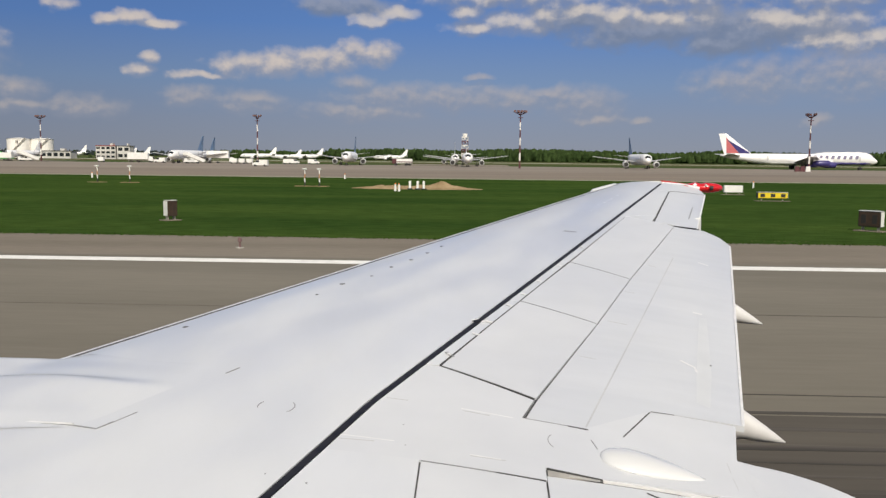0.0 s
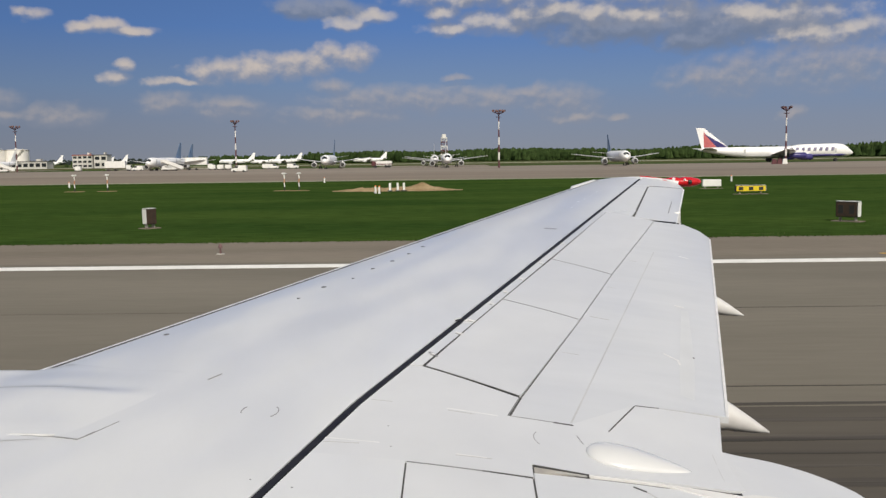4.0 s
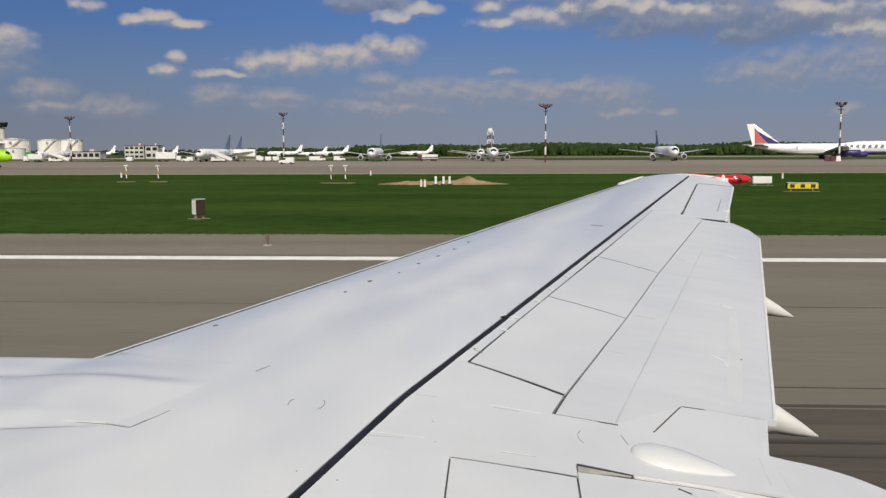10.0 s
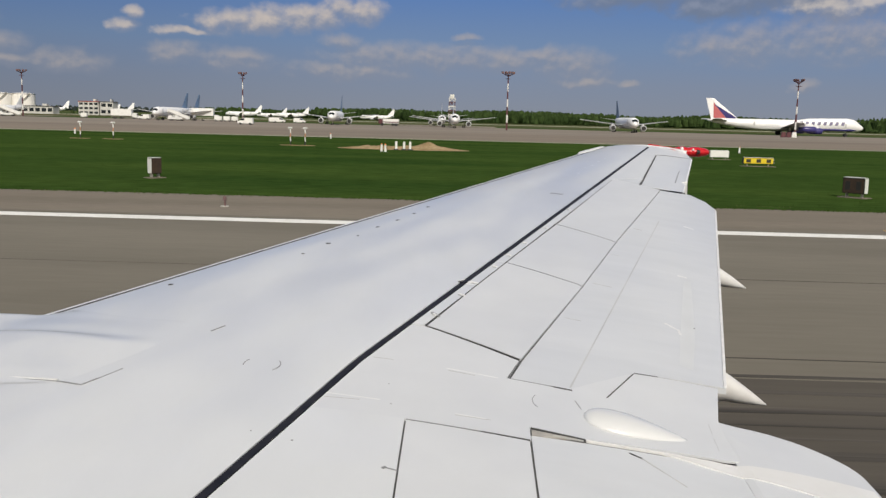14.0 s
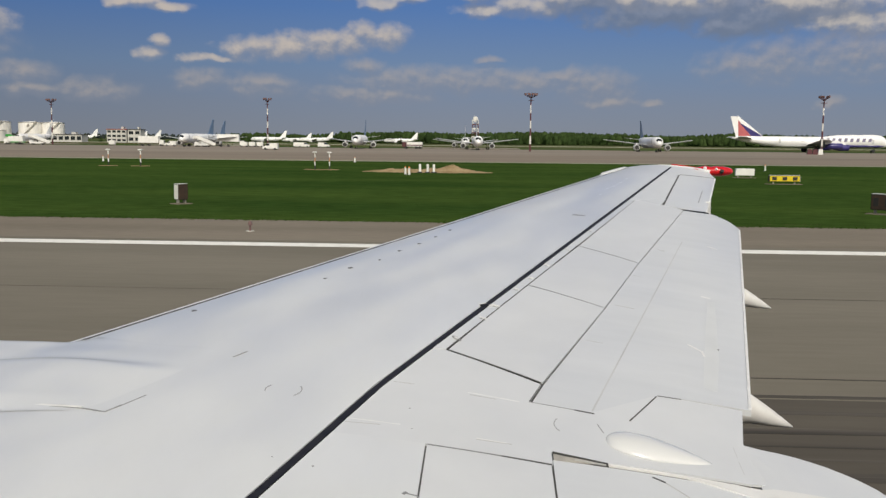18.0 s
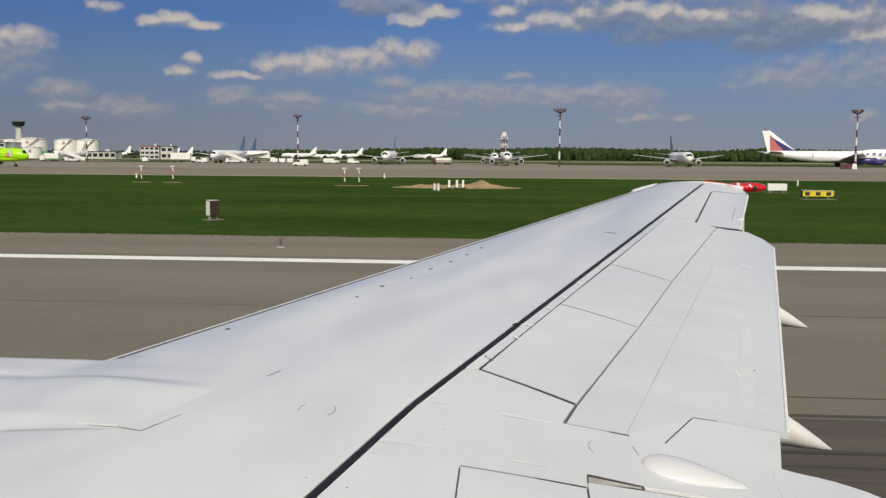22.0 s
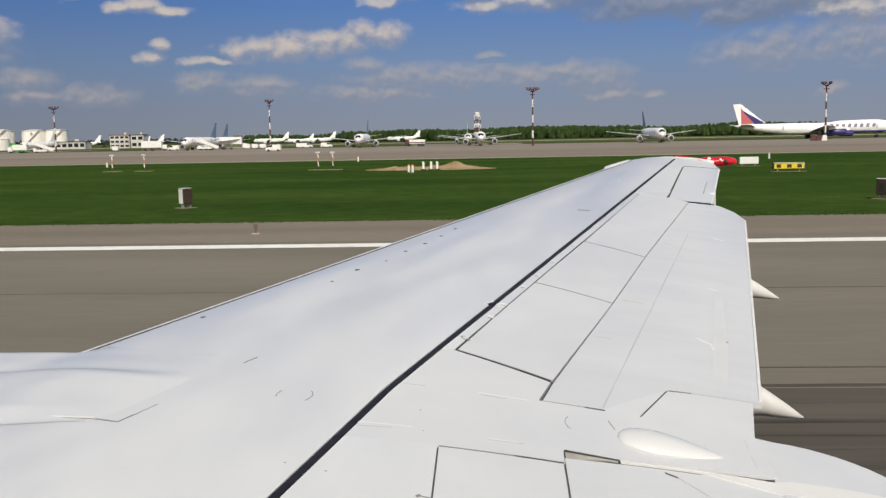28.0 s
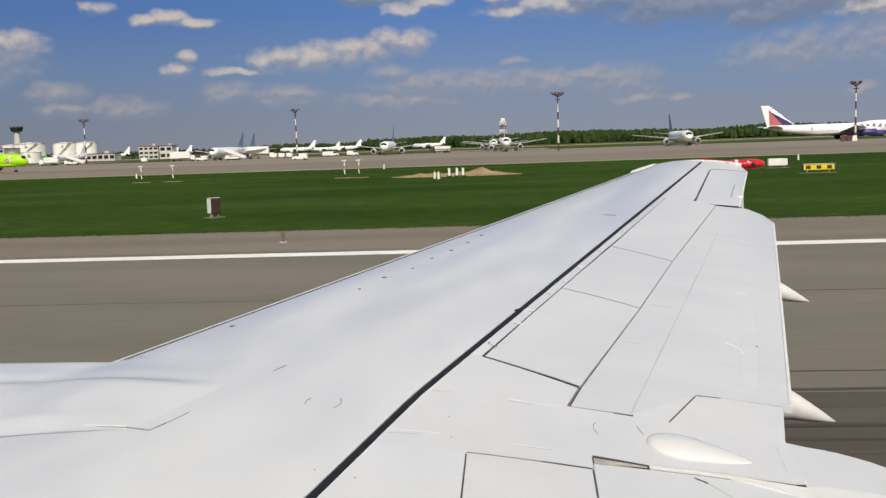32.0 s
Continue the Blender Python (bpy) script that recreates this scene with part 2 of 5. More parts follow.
def part(name, bm, material, parent, label="", smooth=False):
    bmesh.ops.recalc_face_normals(bm, faces=bm.faces)
    me = bpy.data.meshes.new(name)
    bm.to_mesh(me)
    bm.free()
    me.materials.append(material)
    if smooth:
        me.shade_smooth()
    ob = new(name, me)
    ob.parent = parent
    return tagged(ob, label)


def mesh_thing(name, bm, material, label, category, group="", kind="", smooth=False):
    return tagged(part(name, bm, material, None, "", smooth), label, category, group, kind)


def box(bm, c, s, bevel=0.0, turn=0.0):
    b = bmesh.new()
    bmesh.ops.create_cube(b, size=1, matrix=Matrix.Translation(c) @ Matrix.Rotation(radians(turn), 4, "Z") @ Matrix.Diagonal((*s, 1)))
    if bevel:
        bmesh.ops.bevel(b, geom=b.edges[:], offset=bevel, segments=2, affect="EDGES")
    me = bpy.data.meshes.new("tmp")
    b.to_mesh(me)
    b.free()
    bm.from_mesh(me)
    bpy.data.meshes.remove(me)
    return bm


def loft(bm, rings, caps=True):
    """Join rings of points of equal count into a closed skin."""
    rows = [[bm.verts.new(p) for p in ring] for ring in rings]
    n = len(rows[0])
    for a, b in zip(rows, rows[1:]):
        for i in range(n):
            bm.faces.new((a[i], a[(i + 1) % n], b[(i + 1) % n], b[i]))
    if caps:
        bm.faces.new(rows[0])
        bm.faces.new(rows[-1])
    return bm


def tube(bm, p0, p1, r0, r1=None, n=10):
    p0, p1 = Vector(p0), Vector(p1)
    r1 = r0 if r1 is None else r1
    q = (p1 - p0).to_track_quat("Z", "Y")
    ring = [Vector((math.cos(2 * math.pi * i / n), math.sin(2 * math.pi * i / n), 0)) for i in range(n)]
    return loft(bm, [[p0 + q @ (v * r0) for v in ring], [p1 + q @ (v * r1) for v in ring]])


def body(bm, stations, n=16):
    """A skin round the x axis from rows of x, half-width, half-height, centre height (and sideways place)."""
    return loft(bm, [[(s[0], (s[4] if len(s) > 4 else 0) + s[1] * math.cos(2 * math.pi * i / n), s[3] + s[2] * math.sin(2 * math.pi * i / n))
                      for i in range(n)] for s in stations])


def slab(bm, pts, z0, z1):
    """An upright prism over a plan outline."""
    return loft(bm, [[(x, y, z0) for x, y in pts], [(x, y, z1) for x, y in pts]])


def plate(bm, pts, thick):
    """A flat panel from an outline in 3D, thickened along its normal."""
    p = [Vector(v) for v in pts]
    nrm = (p[1] - p[0]).cross(p[2] - p[0]).normalized() * thick / 2
    return loft(bm, [[v - nrm for v in p], [v + nrm for v in p]])


# ---- sky behind the place ----
def math_node(nt, op, a, b=None, c=None):
    n = nt.nodes.new("ShaderNodeMath")
    n.operation = op
    for i, v in enumerate((a, b, c)):
        if v is None:
            continue
        if isinstance(v, (int, float)):
            n.inputs[i].default_value = v
        else:
            nt.links.new(v, n.inputs[i])
    return n.outputs[0]


def cloud_field(name, rows, warp):
    """A node group: place on the sky in degrees -> how dense the cloud is."""
    g = bpy.data.node_groups.new(name, "ShaderNodeTree")
    g.interface.new_socket("Place", in_out="INPUT", socket_type="NodeSocketVector")
    g.interface.new_socket("Density", in_out="OUTPUT", socket_type="NodeSocketFloat")
    gi, go = g.nodes.new("NodeGroupInput"), g.nodes.new("NodeGroupOutput")
    nz = g.nodes.new("ShaderNodeTexNoise")
    nz.inputs["Scale"].default_value, nz.inputs["Detail"].default_value, nz.inputs["Roughness"].default_value = 0.75, 4.5, 0.47
    mp = g.nodes.new("ShaderNodeMapping")
    mp.inputs["Scale"].default_value = (0.9, 1.1, 1)
    g.links.new(gi.outputs[0], mp.inputs[0])
    g.links.new(mp.outputs[0], nz.inputs["Vector"])
    sub = g.nodes.new("ShaderNodeVectorMath")
    sub.operation = "SUBTRACT"
    g.links.new(nz.outputs["Color"], sub.inputs[0])
    sub.inputs[1].default_value = (0.5, 0.5, 0.5)
    mul = g.nodes.new("ShaderNodeVectorMath")
    mul.operation = "MULTIPLY_ADD"
    g.links.new(sub.outputs[0], mul.inputs[0])
    mul.inputs[1].default_value = warp
    g.links.new(gi.outputs[0], mul.inputs[2])
    total = None
    for u, v, ru, rv in rows:
        d = g.nodes.new("ShaderNodeVectorMath")
        d.operation = "SUBTRACT"
        g.links.new(mul.outputs[0], d.inputs[0])
        d.inputs[1].default_value = (u, v, 0)
        s = g.nodes.new("ShaderNodeVectorMath")
        s.operation = "MULTIPLY"
        g.links.new(d.outputs[0], s.inputs[0])
        s.inputs[1].default_value = (1 / ru, 1 / rv, 0)
        q = g.nodes.new("ShaderNodeVectorMath")
        q.operation = "DOT_PRODUCT"
        g.links.new(s.outputs[0], q.inputs[0])
        g.links.new(s.outputs[0], q.inputs[1])
        e = math_node(g, "SUBTRACT", 1.0, q.outputs["Value"])
        total = e if total is None else math_node(g, "SMOOTH_MAX", total, e, 0.35)
    puff = g.nodes.new("ShaderNodeTexNoise")
    puff.inputs["Scale"].default_value, puff.inputs["Detail"].default_value, puff.inputs["Roughness"].default_value = 1.25, 4, 0.50
    g.links.new(mp.outputs[0], puff.inputs["Vector"])
    fine = math_node(g, "MULTIPLY_ADD", math_node(g, "SUBTRACT", nz.outputs["Fac"], 0.5), 1.5, total)
    fine = math_node(g, "MULTIPLY_ADD", math_node(g, "SUBTRACT", puff.outputs["Fac"], 0.5), 1.3, fine)
    g.links.new(fine, go.inputs[0])
    return g


HEAPS = [(-14.2, 5.41, 2.64, 0.88), (-11.5, 5.64, 3.45, 0.95), (-9.1, 5.88, 2.07, 0.93), (-7.8, 6.4, 1.49, 0.78), (-6.3, 6.25, 1.61, 0.9), (-6.4, 6.67, 0.74, 0.44), (-17, 4.74, 1.95, 0.31),
         (-20.4, 4.92, 0.98, 0.45), (-19.9, 5.59, 0.66, 0.45), (-24.6, 8.37, 0.98, 0.4), (-21.9, 7.74, 1.38, 0.4), (-20.7, 7.84, 1.38, 0.54), (-19.3, 7.57, 1.61, 0.35), (-29, 6.3, 1.84, 0.81)]
BANKS = [(-5.2, 8.62, 1.56, 0.5), (-6.7, 8.25, 1.44, 0.45), (-1, 8.84, 1.5, 0.6), (-0.3, 7.85, 1.92, 0.45), (2.1, 8.2, 2.6, 0.85), (3.8, 8.61, 1.6, 0.7), (7.0, 8.7, 2.6, 0.7),
         (9.2, 8.6, 3.4, 0.8), (11.9, 8.4, 2.9, 0.75), (17.6, 8.2, 2.2, 0.8), (20.2, 8.0, 4.2, 0.9), (20.8, 6.72, 3.2, 0.8), (23.0, 6.9, 2.2, 0.95), (2, 9.9, 6, 1.04), (12, 9.9, 6, 1.3), (21, 9.7, 6, 1.4)]
SHADES = [(-8.3, 9.05, 2.9, 0.65), (9.9, 7.66, 4.8, 0.95), (15.1, 7.05, 3.2, 0.95), (17.3, 7.6, 3.6, 1.05), (13.5, 7.9, 4.0, 1.0), (5.8, 8.3, 2.4, 0.8), (19.0, 7.3, 3.4, 0.8)]
VEILS = [(-17.5, 3.48, 1.62, 0.62), (-14.2, 3.16, 2.38, 0.72), (-13.4, 3.36, 1.12, 0.41), (-7.7, 4.51, 1.33, 0.46), (-7.1, 2.79, 3.75, 0.61), (-4.9, 3.7, 4, 0.83), (-1.4, 3.66, 5.25, 0.83),
         (2.8, 3.6, 3.12, 0.72), (4.1, 3.95, 2, 0.52), (6.2, 3.37, 2.62, 1.01), (7.2, 2.49, 1.75, 0.46), (-27.2, 3.61, 1.75, 0.72), (-27, 2.67, 1.5, 0.51), (-23.6, 2.7, 2.25, 0.72),
         (0, 4.85, 0.8, 0.26), (9.8, 2.34, 0.66, 0.3), (19.9, 2.35, 0.71, 0.36), (21.6, 4.83, 6.25, 1.38), (16.4, 4.57, 3.62, 1.13), (-31.5, 5.2, 3.62, 1.3)]


def sky_material():
    m = bpy.data.materials.new("cloudy_sky")
    m.use_nodes = True
    nt = m.node_tree
    nt.nodes.clear()
    out, em = nt.nodes.new("ShaderNodeOutputMaterial"), nt.nodes.new("ShaderNodeEmission")
    uv = nt.nodes.new("ShaderNodeUVMap")
    uv.uv_map = "degrees"
    sep = nt.nodes.new("ShaderNodeSeparateXYZ")
    nt.links.new(uv.outputs[0], sep.inputs[0])
    ramp = nt.nodes.new("ShaderNodeValToRGB")
    el = ramp.color_ramp.elements
    el[0].position, el[0].color = 0.0, (0.236, 0.265, 0.335, 1)
    el[1].position, el[1].color = 1.0, (0.06, 0.13, 0.36, 1)
    for p, c in ((0.14, (0.208, 0.260, 0.375, 1)), (0.28, (0.165, 0.254, 0.435, 1)), (0.50, (0.094, 0.203, 0.485, 1))):
        e = el.new(p)
        e.color = c
    nt.links.new(math_node(nt, "MULTIPLY", sep.outputs["Y"], 1 / 16.0), ramp.inputs["Fac"])
    # the sky deepens away from the bright quarter
    deep = nt.nodes.new("ShaderNodeMapRange")
    deep.interpolation_type = "SMOOTHSTEP"
    deep.inputs["From Min"].default_value, deep.inputs["From Max"].default_value = -32.0, 0.0
    deep.inputs["To Min"].default_value, deep.inputs["To Max"].default_value = 0.82, 1.0
    nt.links.new(sep.outputs["X"], deep.inputs["Value"])
    tone = nt.nodes.new("ShaderNodeVectorMath")
    tone.operation = "SCALE"
    nt.links.new(ramp.outputs["Color"], tone.inputs[0])
    nt.links.new(deep.outputs[0], tone.inputs["Scale"])
    col = tone.outputs[0]

    def lay(col, rows, name, warp, bright, shade, lo, hi, cover, drop):
        g = cloud_field(name, rows, warp)

        def at(off):
            n = nt.nodes.new("ShaderNodeGroup")
            n.node_tree = g
            a = nt.nodes.new("ShaderNodeVectorMath")
            a.operation = "ADD"
            nt.links.new(uv.outputs[0], a.inputs[0])
            a.inputs[1].default_value = off
            nt.links.new(a.outputs[0], n.inputs[0])
            return n.outputs[0]

        here, above = at((0, 0, 0)), at((-0.12, drop, 0))
        mr = nt.nodes.new("ShaderNodeMapRange")
        mr.interpolation_type = "SMOOTHSTEP"
        mr.inputs["From Min"].default_value, mr.inputs["From Max"].default_value = lo, hi
        mr.inputs["To Max"].default_value = cover
        nt.links.new(here, mr.inputs["Value"])
        lit = nt.nodes.new("ShaderNodeMapRange")
        lit.interpolation_type = "SMOOTHSTEP"
        lit.inputs["From Min"].default_value, lit.inputs["From Max"].default_value = -0.40, 0.75
        nt.links.new(math_node(nt, "SUBTRACT", here, above), lit.inputs["Value"])
        c = nt.nodes.new("ShaderNodeMix")
        c.data_type = "RGBA"
        c.inputs["A"].default_value, c.inputs["B"].default_value = (*shade, 1), (*bright, 1)
        nt.links.new(lit.outputs[0], c.inputs["Factor"])
        k = nt.nodes.new("ShaderNodeMix")
        k.data_type = "RGBA"
        nt.links.new(mr.outputs[0], k.inputs["Factor"])
        nt.links.new(col, k.inputs["A"])
        nt.links.new(c.outputs["Result"], k.inputs["B"])
        return k.outputs["Result"]

    col = lay(col, VEILS, "veils", (1.5, 0.9, 0), (0.42, 0.385, 0.39), (0.24, 0.265, 0.345), -0.95, 2.1, 0.8, 0.3)
    col = lay(col, HEAPS, "heaps", (1.2, 0.8, 0), (0.55, 0.495, 0.475), (0.25, 0.28, 0.375), -0.30, 1.25, 0.93, 0.42)
    col = lay(col, SHADES, "shades", (1.6, 1.0, 0), (0.25, 0.285, 0.385), (0.165, 0.205, 0.30), -0.8, 0.9, 0.85, 0.4)
    col = lay(col, BANKS, "banks", (1.4, 0.9, 0), (0.54, 0.505, 0.50), (0.22, 0.25, 0.34), -0.55, 1.4, 0.93, 0.6)
    # unseen broken cloud towards the zenith, added to brighten the wing's reflections
    deck = nt.nodes.new("ShaderNodeTexNoise")
    deck.inputs["Scale"].default_value, deck.inputs["Detail"].default_value, deck.inputs["Roughness"].default_value = 0.16, 6, 0.55
    wide = nt.nodes.new("ShaderNodeMapping")
    wide.inputs["Scale"].default_value = (0.7, 1.5, 1)
    nt.links.new(uv.outputs[0], wide.inputs[0])
    nt.links.new(wide.outputs[0], deck.inputs["Vector"])
    body_of = nt.nodes.new("ShaderNodeMapRange")
    body_of.interpolation_type = "SMOOTHSTEP"
    body_of.inputs["From Min"].default_value, body_of.inputs["From Max"].default_value = 0.37, 0.63
    nt.links.new(deck.outputs["Fac"], body_of.inputs["Value"])
    rise = nt.nodes.new("ShaderNodeMapRange")
    rise.interpolation_type = "SMOOTHSTEP"
    rise.inputs["From Min"].default_value, rise.inputs["From Max"].default_value = 9.9, 11.6
    nt.links.new(sep.outputs["Y"], rise.inputs["Value"])
    over = nt.nodes.new("ShaderNodeMix")
    over.data_type = "RGBA"
    over.inputs["B"].default_value = (0.60, 0.618, 0.665, 1)
    nt.links.new(math_node(nt, "MULTIPLY", math_node(nt, "MULTIPLY", body_of.outputs[0], rise.outputs[0]), 0.9), over.inputs["Factor"])
    nt.links.new(col, over.inputs["A"])
    col = over.outputs["Result"]
    nt.links.new(col, em.inputs["Color"])
    nt.links.new(em.outputs[0], out.inputs["Surface"])
    return m


def sky_backdrop():
    bm = bmesh.new()
    lay = bm.loops.layers.uv.new("degrees")
    rad, azs, els = 4300.0, [a * 3.0 for a in range(-26, 27)], [-2 + 2.0 * e for e in range(0, 20)]
    pts = [[bm.verts.new((rad * math.sin(radians(a)) * math.cos(radians(e)), rad * math.cos(radians(a)) * math.cos(radians(e)), 3.7 + rad * math.sin(radians(e))))
            for e in els] for a in azs]
    for i in range(len(azs) - 1):
        for j in range(len(els) - 1):
            f = bm.faces.new((pts[i][j], pts[i + 1][j], pts[i + 1][j + 1], pts[i][j + 1]))
            for lp, (a, e) in zip(f.loops, ((i, j), (i + 1, j), (i + 1, j + 1), (i, j + 1))):
                lp[lay].uv = (azs[a], els[e])
    me = bpy.data.meshes.new("sky_backdrop")
    bm.to_mesh(me)
    bm.free()
    me.materials.append(sky_material())
    tagged(new("sky_backdrop", me), "hazy blue sky with scattered sunlit cumulus clouds", "sky", "", "structure")


sky_backdrop()


# ---- ground ----
def sheet(name, x0, x1, y0, y1, z, material, label, category, nx=1, ny=1, thick=0.0, kind="structure"):
    bm = bmesh.new()
    if thick:
        box(bm, ((x0 + x1) / 2, (y0 + y1) / 2, z - thick / 2), (x1 - x0, y1 - y0, thick))
    else:
        bmesh.ops.create_grid(bm, x_segments=nx, y_segments=ny, size=0.5,
                              matrix=Matrix.Translation(((x0 + x1) / 2, (y0 + y1) / 2, z)) @ Matrix.Diagonal((x1 - x0, y1 - y0, 1, 1)))
    return mesh_thing(name, bm, material, label, category, "", kind)


sheet("ground", -4200, 4200, -1500, 4200, -0.06, FIELD, "wide flat airfield of grass and brown earth", "ground")
sheet("grass_strip", -900, 900, 39, 170, -0.03, GRASS, "dark green mown grass between runway and taxiway", "grass")
sheet("runway", -900, 900, -34, 33.0, 0.0, ASPH, "grey-brown worn asphalt runway", "runway", thick=0.3)
sheet("runway_shoulder", -900, 900, 33.0, 41.3, -0.004, SHOULD, "paler asphalt shoulder beside the runway", "runway", thick=0.2)
sheet("worn_runway_strip", -900, 900, 0, 13.2, 0.0008, RUBZONE, "runway strip darkened by tyre rubber", "runway", thick=0.02)
sheet("runway_edge_line", -900, 900, 31.2, 32.15, 0.012, LINE, "long white painted runway edge line", "line", thick=0.011)
sheet("taxiway", -900, 900, 161, 245, 0.02, CONC, "wide pinkish-brown concrete taxiway", "taxiway", thick=0.3)
sheet("apron", -900, 900, 245, 402, 0.026, APRON, "broad worn concrete aircraft parking apron", "apron", thick=0.3)
sheet("taxiway_edge_band", -900, 900, 158.5, 161, 0.01, STRIP, "pale concrete edge of the taxiway", "taxiway", thick=0.2)
sheet("far_runway", -1500, 1500, 640, 700, 0.05, STRIP, "pale distant concrete strip across the field", "runway", thick=0.3)

# ---- the jet whose wing is seen: surface of the wing ----
LE_A, LE_B, TE_A, TE_B = -4.59, 0.517, 0.20, 0.252


def le(y):
    return LE_A + LE_B * y


def wing_z(x, y):
    """Height of the wing's upper skin: dihedral along the span, a curved section across it."""
    c = (TE_A - LE_A) + (TE_B - LE_B) * y
    s = min(max((x - le(y)) / c, 0.0), 1.3)
    return 3.39 - 0.095 * (12.7 - y) + c * (0.169 * s * max(1 - s, 0.0) - 0.035 * s)


def spar(y):
    return -1.796 + 0.3445 * y + (0.065 * (3.9 - y) if y < 3.9 else 0.0)


def hinge(y):
    return -1.7005 + 0.3427 * y


def flap_nose(y):
    return -0.721 + 0.308 * y


def trail(y):
    return 0.195 + 0.252 * y


def lerp2(a, b, t):
    return (a[0] + (b[0] - a[0]) * t, a[1] + (b[1] - a[1]) * t)


def skin(bm, ends, n, m, lift=0.0, thick=0.010):
    """A panel lying on the wing's surface, over plan lines (fore point, aft point) from its inner to its outer end, with a rim."""
    grid = []
    for (a, b), (d, c) in zip(ends, ends[1:]):
        for i in range(1 if grid else 0, n + 1):
            p, q = lerp2(a, d, i / n), lerp2(b, c, i / n)
            grid.append([bm.verts.new((*lerp2(p, q, j / m), 0)) for j in range(m + 1)])
    for row in grid:
        for v in row:
            v.co.z = wing_z(v.co.x, v.co.y) + lift
    for r0, r1 in zip(grid, grid[1:]):
        for j in range(m):
            bm.faces.new((r0[j], r0[j + 1], r1[j + 1], r1[j])).smooth = True
    rim = grid[0][:-1] + [r[-1] for r in grid[:-1]] + grid[-1][:0:-1] + [r[0] for r in grid[:0:-1]]
    top = [bm.verts.new(v.co) for v in rim]
    low = [bm.verts.new((v.co.x, v.co.y, v.co.z - thick)) for v in rim]
    k = len(rim)
    for i in range(k):
        bm.faces.new((top[i], top[(i + 1) % k], low[(i + 1) % k], low[i]))
    return bm


jet = thing("passenger_jet", (0, 0, 0), "white twin-engine airliner wing seen from a cabin window", "aircraft")


def panel(name, ends, material, label="", n=10, m=6, lift=0.0, thick=0.010):
    bm = bmesh.new()
    skin(bm, ends, n, m, lift, thick)
    return part(name, bm, material, jet, label)


# dark structure under the gaps
panel("wing_structure", [((le(0.2) + 0.06, 0.2), (0.45, 0.2)), ((le(4.0) + 0.06, 4.0), (trail(4.0) - 0.12, 4.0)), ((le(8.6) + 0.06, 8.6), (trail(8.6) - 0.12, 8.6)),
                         ((le(8.9) + 0.06, 8.9), (1.98, 8.9)), ((le(12.0) + 0.08, 12.0), (2.80, 12.0))], GAP, "dark structure in the panel gaps", n=10, m=30, lift=-0.009, thick=0.10)
# wing box between nose and rear spar
panel("wing_skin", [((le(0.2) + 0.05, 0.2), (spar(0.2) - 0.022, 0.2)), ((le(3.9) + 0.05, 3.9), (spar(3.9) - 0.022, 3.9)),
                    ((le(11.8) + 0.05, 11.8), (spar(11.8) - 0.018, 11.8)), ((1.80, 12.25), (spar(12.3) - 0.016, 12.3)), ((2.10, 12.52), (spar(12.5) - 0.014, 12.47))], WING, n=16, m=26)


def lower_skin():
    """The underside of the wing."""
    bm = bmesh.new()
    rows = []
    for i in range(25):
        y = 0.2 + 12.0 * i / 24
        x0, x1 = le(y) + 0.06, (trail(y) - 0.1 if y < 8.7 else 0.04 + 0.238 * y)
        c = x1 - x0
        rows.append([bm.verts.new((x0 + c * j / 12, y, wing_z(x0 + c * j / 12, y) - 0.06 - 0.085 * c * math.sin(math.pi * (j / 12) ** 0.7) ** 0.8)) for j in range(13)])
    for r0, r1 in zip(rows, rows[1:]):
        for j in range(12):
            bm.faces.new((r0[j], r0[j + 1], r1[j + 1], r1[j]))
    part("lower_skin", bm, FAIR, jet, "", True)


lower_skin()


def spar_seal():
    bm = bmesh.new()
    ys = [0.2 + 0.2 * i for i in range(61)]
    rings = []
    for y in ys:
        w = 0.0155
        x = spar(y)
        rings.append([(x - w, y, wing_z(x - w, y) - 0.012), (x + w, y, wing_z(x + w, y) - 0.012), (x + w, y, wing_z(x + w, y) + 0.001), (x - w, y, wing_z(x - w, y) + 0.001)])
    loft(bm, rings)
    part("spar_seal", bm, SEAL, jet, "black sealant strip along the rear spar")


spar_seal()


def leading_edge():
    bm = bmesh.new()
    rings = []
    for i in range(33):
        y = 4.45 + 7.55 * i / 32
        x = le(y)
        z = wing_z(x, y)
        zt = wing_z(x + 0.046, y) + 0.002
        rings.append([(x + 0.046, y, zt), (x + 0.022, y, wing_z(x + 0.022, y) + 0.003), (x, y, z + 0.001), (x - 0.018, y, z - 0.008), (x - 0.030, y, z - 0.03), (x - 0.015, y, z - 0.08),
                      (x + 0.06, y, z - 0.14), (x + 0.08, y, z - 0.02)])
    loft(bm, rings)
    part("leading_edge", bm, NOSE, jet, "bare polished metal leading edge", True)


leading_edge()


def tip_cap():
    bm = bmesh.new()
    rings = []
    for x, y, w in ((1.60, 11.92, 0.015), (1.63, 12.10, 0.03), (1.74, 12.32, 0.045), (1.90, 12.52, 0.05), (2.11, 12.64, 0.05), (2.35, 12.60, 0.05), (2.60, 12.42, 0.05), (2.74, 12.30, 0.04), (2.82, 12.20, 0.02)):
        z = wing_z(x, y)
        dx, dy = (-0.10, 0.05) if x < 2.0 else (0.0, 0.10)
        rings.append([(x + 0.06, y - 0.18, z - 0.005), (x + dx * 0.4, y + dy * 0.3, z - 0.008), (x + dx, y + dy, z - w), (x + dx * 0.4, y + dy * 0.3, z - 2 * w - 0.02), (x + 0.04, y - 0.18, z - 0.1)])
    loft(bm, rings)
    part("wing_tip_cap", bm, WING, jet, "", True)


tip_cap()


